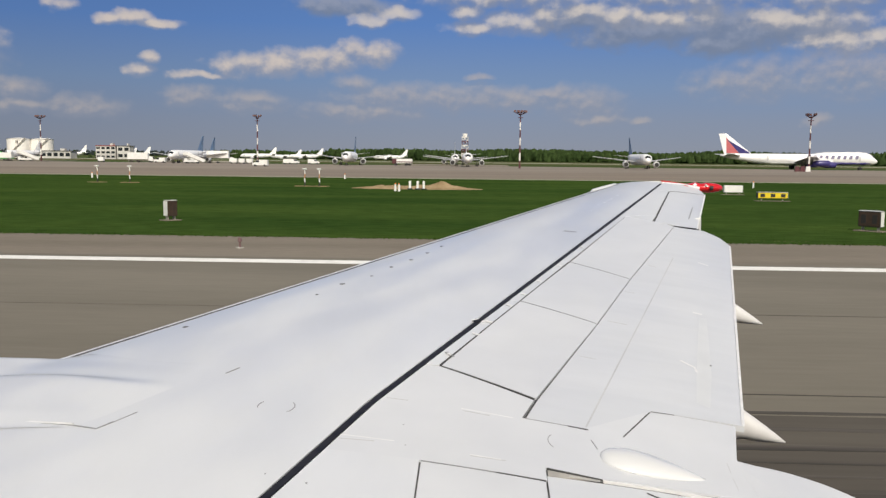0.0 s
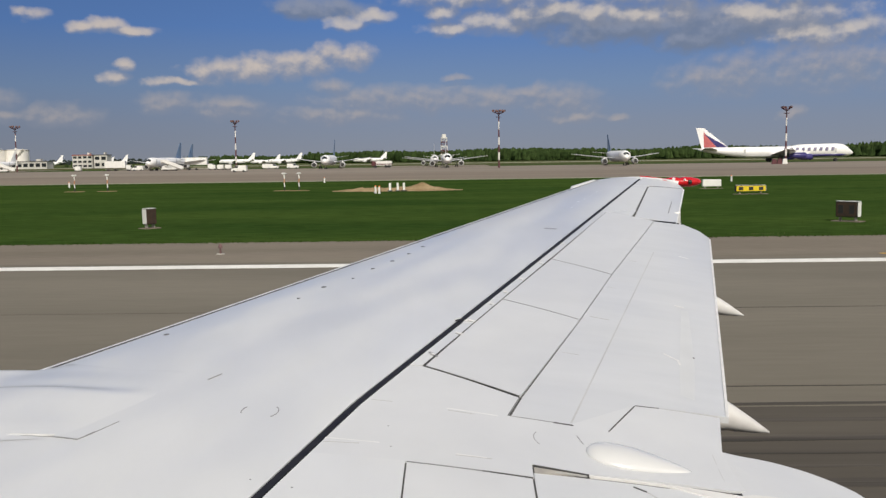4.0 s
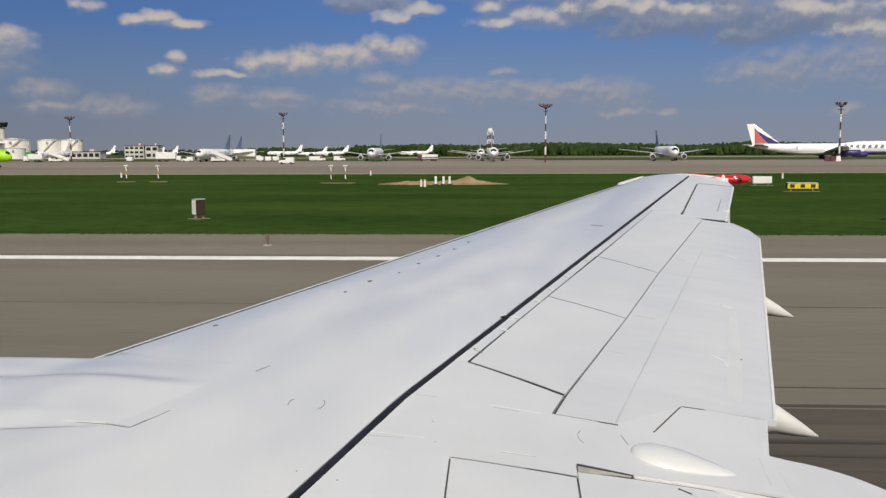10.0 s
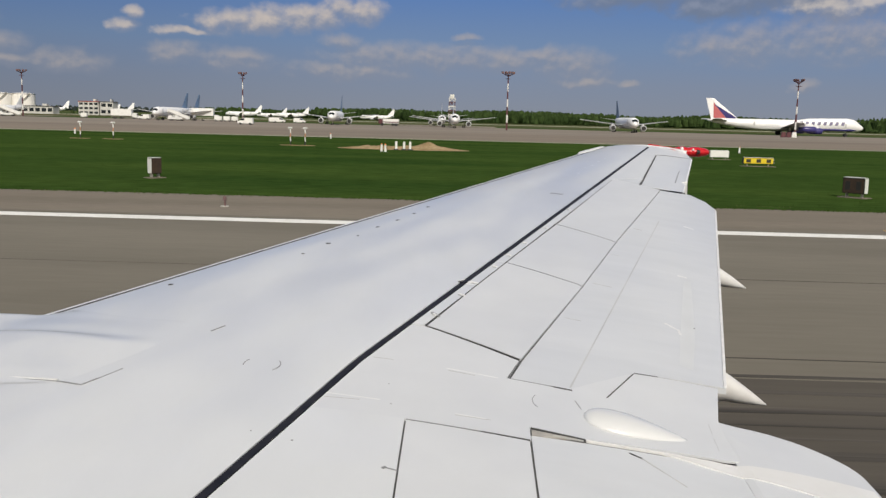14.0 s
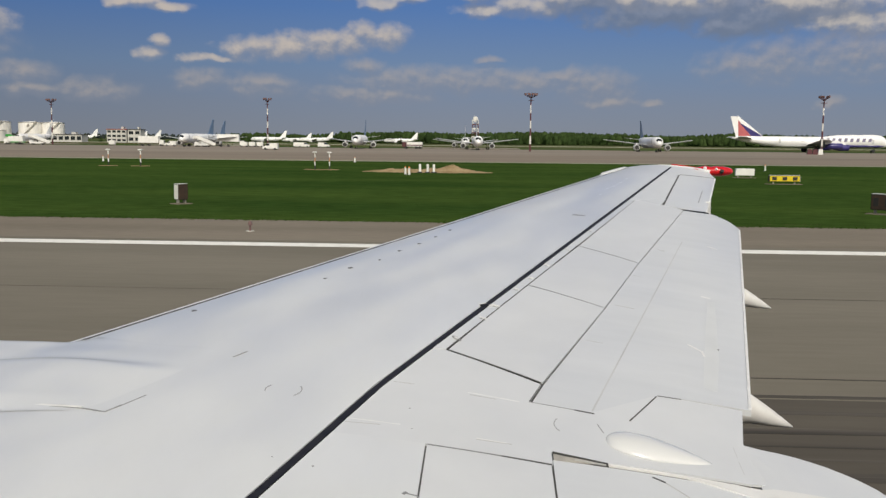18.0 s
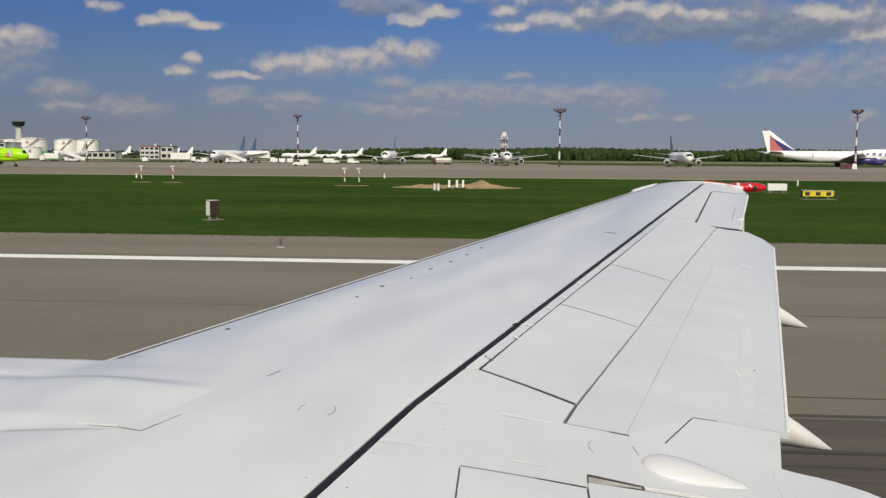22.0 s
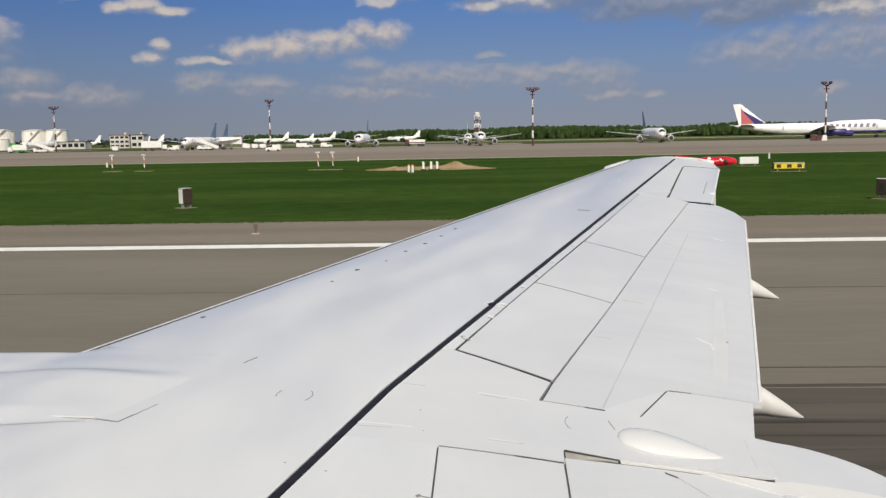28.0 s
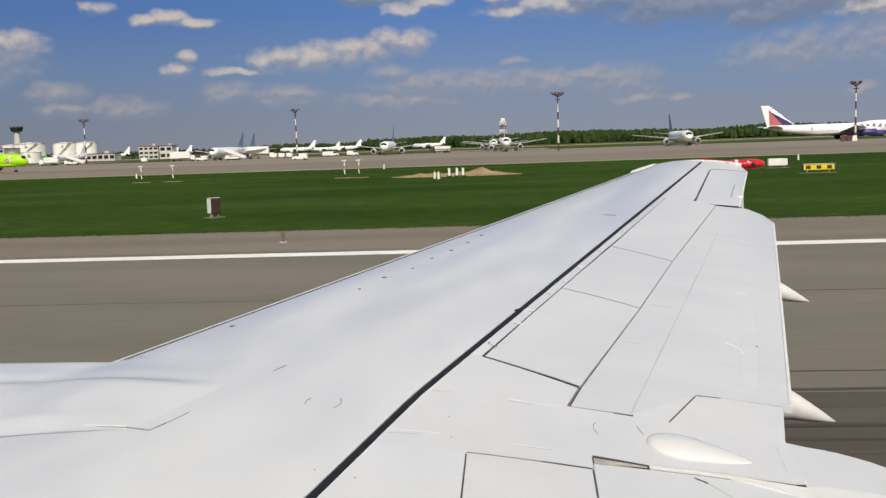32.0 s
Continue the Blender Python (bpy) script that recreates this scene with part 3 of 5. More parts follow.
def nose_stub():
    """The pale fixed end of the leading edge beyond its last movable length, standing a little proud."""
    bm = bmesh.new()
    rings = []
    for i in range(9):
        t = i / 8
        x, y = 1.50 + 0.36 * t, 11.72 + 0.74 * t
        w = 0.085 * (1 - 0.45 * t * t) * min(1.0, 0.7 + 4 * t)
        z = wing_z(x, y)
        rings.append([(x + 0.03, y - 0.02, z + 0.002), (x - 0.4 * w, y + 0.3 * w, z + 0.010), (x - w, y + 0.7 * w, z + 0.002), (x - 1.2 * w, y + 0.85 * w, z - 0.03), (x, y, z - 0.07)])
    loft(bm, rings)
    part("nose_stub", bm, CHIP_LIT, jet, "pale fixed end of the leading edge", True)


nose_stub()

# strip between the rear spar and the spoilers, in short lengths
HS = [4.43, 5.20, 5.76, 6.35, 7.00, 7.75, 8.50, 9.36]
for y0, y1 in zip(HS, HS[1:]):
    panel("hinge_strip", [((spar(y0) + 0.020, y0 + 0.004), (hinge(y0) - 0.005, y0 + 0.004)), ((spar(y1) + 0.020, y1 - 0.004), (hinge(y1) - 0.005, y1 - 0.004))], WING, n=4, m=2)
# spoilers
panel("spoiler", [((-0.170, 4.436), (0.276, 4.134)), ((0.269, 5.751), (0.718, 5.429))], SPOIL, n=10, m=8)
panel("spoiler", [((0.276, 5.761), (0.720, 5.439)), ((0.708, 6.997), (1.110, 6.648))], SPOIL, n=10, m=8)
panel("spoiler", [((0.714, 7.007), (1.113, 6.660)), ((1.512, 9.37), (1.926, 9.047))], SPOIL, "outboard fixed panel ahead of the flap", n=12, m=8)
# shroud behind the spoilers and the flap behind it
panel("flap_shroud", [((0.219, 3.90), (flap_nose(3.88), 3.88)), ((0.284, 4.125), (flap_nose(4.10), 4.10)), ((0.724, 5.432), (flap_nose(5.40), 5.40)),
                      ((1.117, 6.655), (flap_nose(6.63), 6.63)), ((1.60, 8.07), (flap_nose(8.05), 8.05)), ((1.84, 8.78), (flap_nose(8.75), 8.75)), ((1.930, 9.045), (2.045, 9.035))], FLAP, n=6, m=5, lift=-0.004)
panel("outboard_flap", [((flap_nose(3.88), 3.88), (flap_nose(3.90) + 0.02, 3.90)), ((flap_nose(4.20), 4.20), (0.83, 4.205)), ((flap_nose(4.22), 4.22), (trail(4.25), 4.25)),
                        ((flap_nose(8.05), 8.05), (trail(8.3), 8.3)), ((flap_nose(8.4), 8.4), (trail(8.6) - 0.01, 8.6)),
                        ((flap_nose(8.75), 8.75), (2.325, 8.86)), ((2.045, 9.035), (2.225, 9.07))], FLAP, "white trailing-edge flap, stowed", n=10, m=10, lift=-0.004, thick=0.03)
panel("flap_end_seal", [((1.935, 9.06), (2.185, 9.10)), ((1.932, 9.082), (2.18, 9.135))], SEAL, "", n=2, m=4, lift=-0.001)
# outboard of the flap: fixed skin, aileron
panel("aft_skin", [((spar(9.37) + 0.02, 9.37), (1.515, 9.375)), ((spar(9.60) + 0.02, 9.60), (1.855, 9.60)), ((spar(11.45) + 0.018, 11.45), (2.355, 11.45)), ((spar(11.52) + 0.018, 11.52), (2.365, 11.515))], WING, n=8, m=8)
panel("aft_skin", [((1.525, 9.37), (1.735, 9.185)), ((1.86, 9.598), (1.862, 9.598))], WING, "", n=4, m=5)
panel("tip_skin", [((spar(11.53) + 0.018, 11.53), (2.83, 11.545)), ((spar(12.3) + 0.016, 12.3), (2.86, 12.10)), ((spar(12.45) + 0.014, 12.45), (2.66, 12.30))], WING, "", n=5, m=8)
panel("aileron", [((1.762, 9.170), (2.165, 9.095)), ((2.385, 11.495), (2.83, 11.53))], WING, "white aileron with a small tab", n=10, m=6, lift=-0.002, thick=0.03)
panel("aileron_tab_seam", [((2.190, 9.60), (2.200, 9.60)), ((2.416, 10.42), (2.426, 10.42))], GRIME_SHADE, "", n=4, m=1, lift=0.001, thick=0.002)
# fixed skin inboard of the spoilers
panel("inboard_skin", [((spar(3.388) + 0.02, 3.388), (0.272, 3.350)), ((spar(3.46) + 0.02, 3.462), (0.272, 3.450)), ((spar(3.89) + 0.02, 3.89), (0.204, 3.89)), ((spar(4.13) + 0.02, 4.13), (0.268, 4.105)), ((spar(4.42) + 0.02, 4.42), (-0.178, 4.416))], SPOIL, n=6, m=10)
panel("inboard_skin", [((0.272, 3.450), (0.492, 3.428)), ((0.204, 3.89), (0.472, 3.872))], SPOIL, n=6, m=5)
panel("inboard_skin", [((0.492, 3.428), (1.12, 3.496)), ((0.472, 3.872), (1.119, 3.845)), ((0.81, 4.19), (1.213, 4.212))], SPOIL, n=6, m=10)
panel("inboard_spoiler", [((-0.205, 0.3), (0.262, 0.3)), ((-0.206, 3.362), (0.266, 3.334))], SPOIL, n=12, m=6)
panel("root_skin", [((spar(0.3) + 0.02, 0.3), (-0.212, 0.3)), ((spar(3.388) + 0.02, 3.388), (-0.213, 3.375))], WING, n=12, m=4)
panel("cove_panel", [((0.273, 0.3), (1.12, 0.3)), ((0.275, 3.392), (1.12, 3.447))], FLAP, "white panel in the recess ahead of the inboard flap", n=10, m=6, lift=-0.006)
panel("cove_lip", [((0.279, 3.394), (0.47, 3.419)), ((0.279, 3.436), (0.47, 3.424))], TANLIP, "worn bare edge of the recess", n=2, m=3, lift=-0.003)


def flap_z(x, y):
    """Upper face of the inboard flap: it turns down behind the wing's fixed skin."""
    return wing_z(x, y) - 0.19 * max(0.0, x - 1.10) ** 1.5 + 0.002 * min(1.0, max(-2.0, (x - 1.112) / 0.01))


def inboard_flap():
    """The wide rounded flap end behind the wing root."""
    bm = bmesh.new()
    rows = []
    for x, y in ((1.095, 3.839), (1.112, 3.838), (1.124, 3.8375), (1.19, 3.831), (1.26, 3.822), (1.325, 3.810), (1.385, 3.793), (1.44, 3.775), (1.49, 3.750), (1.54, 3.722), (1.58, 3.690), (1.61, 3.660), (1.63, 3.625), (1.642, 3.585), (1.648, 3.48), (1.65, 3.2), (1.651, 2.7)):
        rows.append([(x, y, flap_z(x, y) - 0.006), (x, y - 0.008, flap_z(x, y - 0.008))] + [(x - 0.0005 * k, y - d, flap_z(x, y - d)) for k, d in enumerate((0.08, 0.20, 0.36, y - 0.3))] +
                    [(x - 0.03, 0.3, flap_z(x, 0.3) - 0.16), (x - 0.01, y - 0.02, flap_z(x, y) - 0.05)])
    loft(bm, rows)
    part("inboard_flap", bm, SPOIL, jet, "white inboard flap with rounded end")



def flap_ridge():
    """The bright strip along the recess, widening aft over the flap."""
    bm = bmesh.new()
    rings = []
    for i in range(24):
        x = 0.492 + 1.14 * i / 23
        y1 = 3.424 + 0.034 * min(1.0, (x - 0.492) / 0.5)
        y0 = y1 - 0.008 - 0.28 * max(0.0, x - 0.80)
        rings.append([(x, y0, flap_z(x, y0) + 0.003), (x, (y0 + 2 * y1) / 3, flap_z(x, (y0 + 2 * y1) / 3) + 0.003), (x, y1, flap_z(x, y1) + 0.004), (x, y1 + 0.004, flap_z(x, y1) - 0.004), (x, y0, flap_z(x, y0) - 0.01)])
    loft(bm, rings)
    part("flap_ridge", bm, RIDGE, jet, "bright strip widening over the flap")


inboard_flap()
flap_ridge()


def teardrop_fairing():
    bm = bmesh.new()
    rings = []
    for i in range(21):
        t = (i / 20) ** 1.4
        x = 0.505 + 0.43 * t
        r = 0.098 * max(math.sin(math.pi * t ** 0.60), 0.0) ** 0.82 + 0.002
        yc = 3.625 - 0.03 * t
        rings.append([(x, yc + r * math.cos(a), wing_z(x, yc + r * math.cos(a)) - 0.003 + 0.42 * max(r * math.sin(a), 0.0)) for a in (math.pi * k / 10 for k in range(11))] +
                     [(x, yc, wing_z(x, yc) - 0.02)])
    loft(bm, rings)
    part("teardrop_fairing", bm, GLOSS, jet, "small smooth teardrop fairing", True)


teardrop_fairing()


def track_fairing(y, x_tip, z_tip, r, length, shift):
    """The tapering canoe under the flap that ends in a point behind it."""
    bm = bmesh.new()
    rings = []
    for i in range(13):
        t = i / 12
        x = x_tip - length * (1 - t)
        k = r * (1 - t ** 2.2) * min(1.0, 0.35 + 2 * t) + 0.004
        rings.append([(x, y + shift * (t - 1) + k * math.cos(a), z_tip + 0.24 * min(1 - t, 0.36) + k * 1.15 * math.sin(a)) for a in (2 * math.pi * j / 14 for j in range(14))])
    loft(bm, rings)
    part("flap_track_fairing", bm, FAIR, jet, "pointed white flap track fairing", True)


track_fairing(4.47, 1.535, 2.315, 0.105, 0.62, -0.10)
track_fairing(6.56, 2.05, 2.535, 0.095, 0.62, 0.0)


def ease(t):
    t = min(max(t, 0.0), 1.0)
    return t * t * (3 - 2 * t)


def pylon_fairing():
    """The low fairing over the engine mount: a raised plate with a step along it, running forward from the wing's top."""
    bm = bmesh.new()
    nx, ny = 52, 56
    g = []
    for j in range(ny + 1):
        v = 1.45 * j / ny
        row = []
        for i in range(nx + 1):
            u = (i / nx) ** 1.6
            aft = -1.47 + 0.33 * min(v, 1.0)
            x = aft - 4.6 * u
            y = 3.5 + v * (0.77 + 0.36 * ease((aft - x) / 1.2))
            ramp = ease((aft - x) / 0.75)
            flat = 3.39 - 0.095 * (12.7 - min(y, 4.7))
            on_wing = wing_z(max(x, le(y)), min(y, 4.7))
            rel = max(on_wing - flat, 0.0)
            h = 0.022 * ease(v / 0.2) + 0.014 * ease((v - 0.2) / 0.4) - 0.032 * ease((v - 0.60) / 0.14) - 0.008 * ease((v - 0.8) / 0.2)
            z = on_wing - 0.004 + 0.006 * ease((aft - x) / 0.25) + ramp * (0.006 * max(1 - rel / 0.1, 0.0) + h)
            if v > 1.0:
                z -= (0.9 * ease((le(y) + 0.05 - x) / 0.12) + 0.03) * ((v - 1.0) / 0.45) ** 1.6
            row.append(bm.verts.new((x, y, z)))
        g.append(row)
    for j in range(ny):
        for i in range(nx):
            bm.faces.new((g[j][i], g[j][i + 1], g[j + 1][i + 1], g[j + 1][i]))
    part("pylon_fairing", bm, WING, jet, "low stepped fairing over the engine mount", True)


pylon_fairing()


def seam(points, w, material, label="", name="skin_seam", lift=0.0012):
    bm = bmesh.new()
    rings = []
    for i, (x, y) in enumerate(points):
        a, b = points[max(i - 1, 0)], points[min(i + 1, len(points) - 1)]
        d = Vector((b[0] - a[0], b[1] - a[1])).normalized() * w / 2
        l, r = (x - d.y, y + d.x), (x + d.y, y - d.x)
        zl, zr = wing_z(*l) + lift, wing_z(*r) + lift
        rings.append([(*l, zl), (*r, zr), (*r, zr - 0.006), (*l, zl - 0.006)])
    loft(bm, rings)
    return part(name, bm, material, jet, label)


def dense(p, q, n=8):
    return [lerp2(p, q, i / n) for i in range(n + 1)]


def nose_line():
    seam([(le(y) + 0.058, y) for y in [4.62 + 0.25 * i for i in range(30)]], 0.022, NOSEGAP, lift=0.0025)


nose_line()
seam([(flap_nose(y), y) for y in (3.9, 4.5, 5.2, 6.0, 6.8, 7.6)], 0.0075, FLAPLINE, "soft grey joint line along the flap", lift=-0.0032)
for p, q in (((-0.178, 4.428), (0.268, 4.128)), ((0.273, 5.756), (0.710, 5.440)), ((0.711, 7.002), (1.103, 6.661))):
    seam(dense(p, q), 0.0095, GAP, name="spoiler_joint", lift=0.0003)
seam([(hinge(y), y) for y in (4.44, 4.8, 5.2, 5.6, 6.0, 6.4, 6.8, 7.0)], 0.008, GAP, "", "spoiler_joint", 0.0004)
seam([(hinge(y), y) for y in (7.0, 7.6, 8.2, 8.8, 9.3)], 0.007, GRIME_SHADE, "", "spoiler_joint", 0.0004)
seam(dense((-2.06, 3.595), (-1.61, 3.515)) + [(-1.505, 3.478), (-1.466, 3.553)], 0.006, GRIME_SHADE, lift=0.0035)
seam(dense((-1.466, 3.553), (-1.41, 3.67), 4), 0.005, GRIME_SHADE)
seam(dense((-2.15, 3.665), (-2.035, 3.648), 3), 0.006, GRIME_SHADE, lift=0.006)
# highlight on the fairing's near edge, laid on as a pale strip
seam(dense((-2.20, 3.630), (-1.62, 3.530), 6), 0.010, CHIP_LIT, "pale painted highlight along the fairing's edge", "fairing_edge_highlight", 0.006)
seam(dense((-0.262, 2.985), (-0.205, 2.972), 2), 0.006, GRIME_SHADE, name="latch_mark")
seam(dense((-0.262, 2.975), (-0.250, 2.990), 2), 0.012, GRIME_SHADE, name="latch_mark")
seam(dense((-1.181, 4.182), (-1.137, 4.267), 2), 0.005, GRIME_SHADE, lift=0.003)
seam(dense((0.635, 3.852), (0.808, 4.180), 4), 0.006, GAP)
seam(dense((0.814, 4.188), (0.925, 4.199), 3), 0.007, GAP)
seam(dense((0.925, 4.199), (1.205, 4.226), 5), 0.006, FLAPLINE)
seam(dense((0.655, 3.392), (0.70, 3.368), 3), 0.008, GAP, name="cove_gap", lift=-0.004)
seam(dense((0.70, 3.368), (0.84, 3.22), 4), 0.004, FAINT, name="cove_gap", lift=-0.005)
seam(dense((0.277, 3.446), (0.49, 3.424), 4), 0.006, GAP, name="cove_gap")
seam(dense((0.36, 3.412), (0.48, 3.413), 3), 0.004, FAINT, name="cove_gap")
seam(dense((0.08, 3.351), (0.268, 3.341), 3), 0.006, GAP, name="spoiler_joint")
seam(dense((0.486, 3.765), (0.504, 3.69), 3), 0.004, GRIME_SHADE)
seam(dense((0.40, 3.872), (0.485, 3.866), 2), 0.011, GAP)
seam(dense((0.215, 3.888), (0.40, 3.873), 2), 0.005, GRIME_SHADE)
seam(dense((-0.206, 3.368), (0.08, 3.351), 5), 0.004, GRIME_SHADE, name="spoiler_joint")
seam(dense((0.204, 3.893), (0.268, 4.108), 4), 0.004, GRIME_SHADE)
seam(dense((1.062, 3.79), (1.056, 3.70), 3), 0.0025, FLAPLINE, lift=0.0006)
seam(dense((1.052, 3.66), (1.048, 3.56), 3), 0.0025, FLAPLINE, lift=0.0006)
seam(dense((1.535, 11.70), (1.90, 12.44), 6), 0.016, GRIME_SHADE, "", "stub_joint", 0.004)
seam(dense((2.392, 11.52), (2.82, 11.535), 4), 0.016, GRIME_SHADE)
for a0, n in ((2.55, 6), (-0.75, 9)):
    seam([(-0.850 + 0.078 * math.cos(a), 3.775 + 0.085 * math.sin(a)) for a in (a0 + 0.17 * k for k in range(n))], 0.0045, GRIME_SHADE, name="access_panel_ring")
seam([(0.36 + 0.06 * math.cos(a), 3.70 + 0.08 * math.sin(a)) for a in (2.4 + 0.22 * k for k in range(8))], 0.003, GRIME_SHADE, name="access_panel_ring")
seam(dense((0.785, 8.35), (0.89, 8.305), 2), 0.045, GRIME_SHADE, name="vent_slot")


def small_marks():
    for x, y, w in ((-0.93, 6.22, 0.030), (-1.692, 5.18, 0.026), (-1.049, 5.89, 0.018), (-0.757, 6.46, 0.016), (-0.647, 6.80, 0.024),
                    (-0.519, 7.08, 0.026), (-0.407, 7.376, 0.024), (-0.305, 7.706, 0.026)):
        bm = bmesh.new()
        tube(bm, (x, y, wing_z(x, y) - 0.004), (x, y, wing_z(x, y) + 0.003), w * 0.8, w * 0.55, 10)
        part("filler_cap", bm, GAP, jet, "small dark flush cap in the skin")
    # row of glints near the tip, modelled as small pale discs
    for x, y in ((1.19, 9.66), (1.32, 10.11), (1.42, 10.31), (1.54, 10.65), (1.66, 10.99)):
        bm = bmesh.new()
        tube(bm, (x, y, wing_z(x, y) - 0.004), (x, y, wing_z(x, y) + 0.0015), 0.013, 0.011, 10)
        part("glint_disc", bm, SPOIL, jet, "small pale disc standing for a glint on the skin")
    for (x0, y0), (x1, y1) in (((-0.021, 4.998), (0.012, 4.970)), ((0.183, 5.640), (0.212, 5.622)), ((0.288, 5.940), (0.316, 5.922)), ((0.413, 6.322), (0.442, 6.304)), ((0.60, 6.86), (0.63, 6.84)), ((0.055, 5.246), (0.090, 5.228)), ((0.85, 7.62), (0.88, 7.60))):
        seam(dense((x0, y0), (x1, y1), 2), 0.010, CHIP_LIT, "small pale hinge bracket", "hinge_bracket", 0.006)
        # each bracket's shadow, drawn as a dark line next to it
        seam(dense((x0 - 0.004, y0 - 0.018), (x1 - 0.010, y1 - 0.012), 2), 0.006, GRIME_SHADE, "", "bracket_shadow", 0.002)
    # lever at the inner end of the spoiler and the clamp over the black strip
    seam([(-0.158, 4.622), (-0.140, 4.604), (-0.118, 4.566)], 0.012, GRIME_SHADE, "small grey lever", "hinge_lever", 0.008)
    seam([(-0.150, 4.602), (-0.130, 4.582)], 0.010, CHIP_LIT, "", "hinge_lever", 0.010)
    seam([(-0.016, 5.214), (0.004, 5.236), (0.034, 5.262)], 0.026, SEAL, "black clamp over the sealant strip", "seal_clip", 0.006)
    seam([(-0.030, 5.232), (0.008, 5.268)], 0.008, CHIP_LIT, "", "seal_clip", 0.008)
    seam([(0.030, 5.220), (0.052, 5.250)], 0.010, CHIP_LIT, "", "seal_clip", 0.008)
    for (x0, y0), (x1, y1) in (((-0.54, 3.492), (-0.40, 3.495)), ((-0.395, 3.953), (-0.30, 3.943)), ((-0.055, 3.889), (0.06, 3.870)), ((-0.02, 3.46), (0.12, 3.458))):
        seam(dense((x0, y0), (x1, y1), 3), 0.005, FAINT, "faint worn line in the paint", "paint_scuff", 0.0003)
    for (x0, y0), (x1, y1), w in (((0.793, 5.536), (0.909, 5.512), 0.018), ((0.546, 4.818), (0.634, 4.802), 0.010), ((1.34, 7.2), (1.40, 7.17), 0.02), ((1.02, 6.30), (1.08, 6.28), 0.012)):
        seam(dense((x0, y0), (x1, y1), 2), w * 0.45, FAINT, "", "vent_slot", -0.0034)
    for (x0, y0), (x1, y1), w in (((-0.539, 3.530), (-0.322, 3.514), 0.006), ((-0.064, 3.911), (0.161, 3.877), 0.007), ((-0.02, 3.47), (0.10, 3.462), 0.006)):
        seam(dense((x0, y0), (x1, y1), 3), w, CHIP_LIT, "pale line of worn paint", "paint_scuff", 0.0004)
    for x, y, w in ((-0.299, 3.677, 0.004), (-0.275, 3.486, 0.004), (-0.594, 3.10, 0.005), (-0.75, 3.143, 0.004), (1.296, 5.019, 0.006)):
        bm = bmesh.new()
        tube(bm, (x, y, wing_z(x, y) - 0.004), (x, y, wing_z(x, y) + 0.0012), w, w * 0.9, 8)
        part("dirt_speck", bm, GRIME_SHADE, jet)
    for p, q, w in (((1.128, 5.014), (1.186, 4.944), 0.014), ((1.190, 4.95), (1.186, 4.87), 0.012), ((1.825, 7.587), (1.894, 7.546), 0.020), ((1.428, 6.04), (1.488, 6.029), 0.024)):
        seam(dense(p, q, 3), w, CHIP_LIT, "pale paint scuff", "paint_scuff", -0.0026)
    panel("flap_smear", [((1.081, 4.424), (1.140, 4.386)), ((1.175, 4.83), (1.262, 4.86)), ((1.29, 5.30), (1.365, 5.33)), ((1.45, 5.95), (1.50, 5.96))], SMEAR, "dull greasy streak on the flap", n=4, m=2, lift=-0.0036, thick=0.001)
    # trailing rim of flap and aileron, its sunlit edge painted as a pale strip
    for name, pts in (("flap_rim", [(trail(y) - 0.006, y) for y in (4.26, 5.0, 6.0, 7.0, 8.0, 8.55)]), ("aileron_rim", [(2.166, 9.10), (2.50, 10.32), (2.825, 11.52)])):
        seam(pts, 0.014, CHIP_LIT, "", name, 0.0005)
    # small static wick at the aileron
    bm = bmesh.new()
    tube(bm, (2.28, 9.70, wing_z(2.3, 9.72) - 0.01), (2.345, 9.695, wing_z(2.3, 9.72)), 0.010, 0.007, 6)
    part("static_wick", bm, WHITE, jet)


small_marks()


def landing_gear(x, y, top, r, w):
    bm = bmesh.new()
    tube(bm, (x, y, r), (x, y, top), 0.09, 0.11, 10)
    leg = part("landing_gear", bm, STEEL, jet)
    for s in (1, -1):
        bm = bmesh.new()
        tube(bm, (x, y + s * 0.10, r), (x, y + s * (0.10 + w), r), r, r, 18)
        part("wheel", bm, BLACK, leg)


landing_gear(0.0, 0.85, 2.0, 0.51, 0.36)
landing_gear(0.0, -4.37, 2.0, 0.51, 0.36)
landing_gear(-11.0, -1.76, 1.7, 0.34, 0.2)


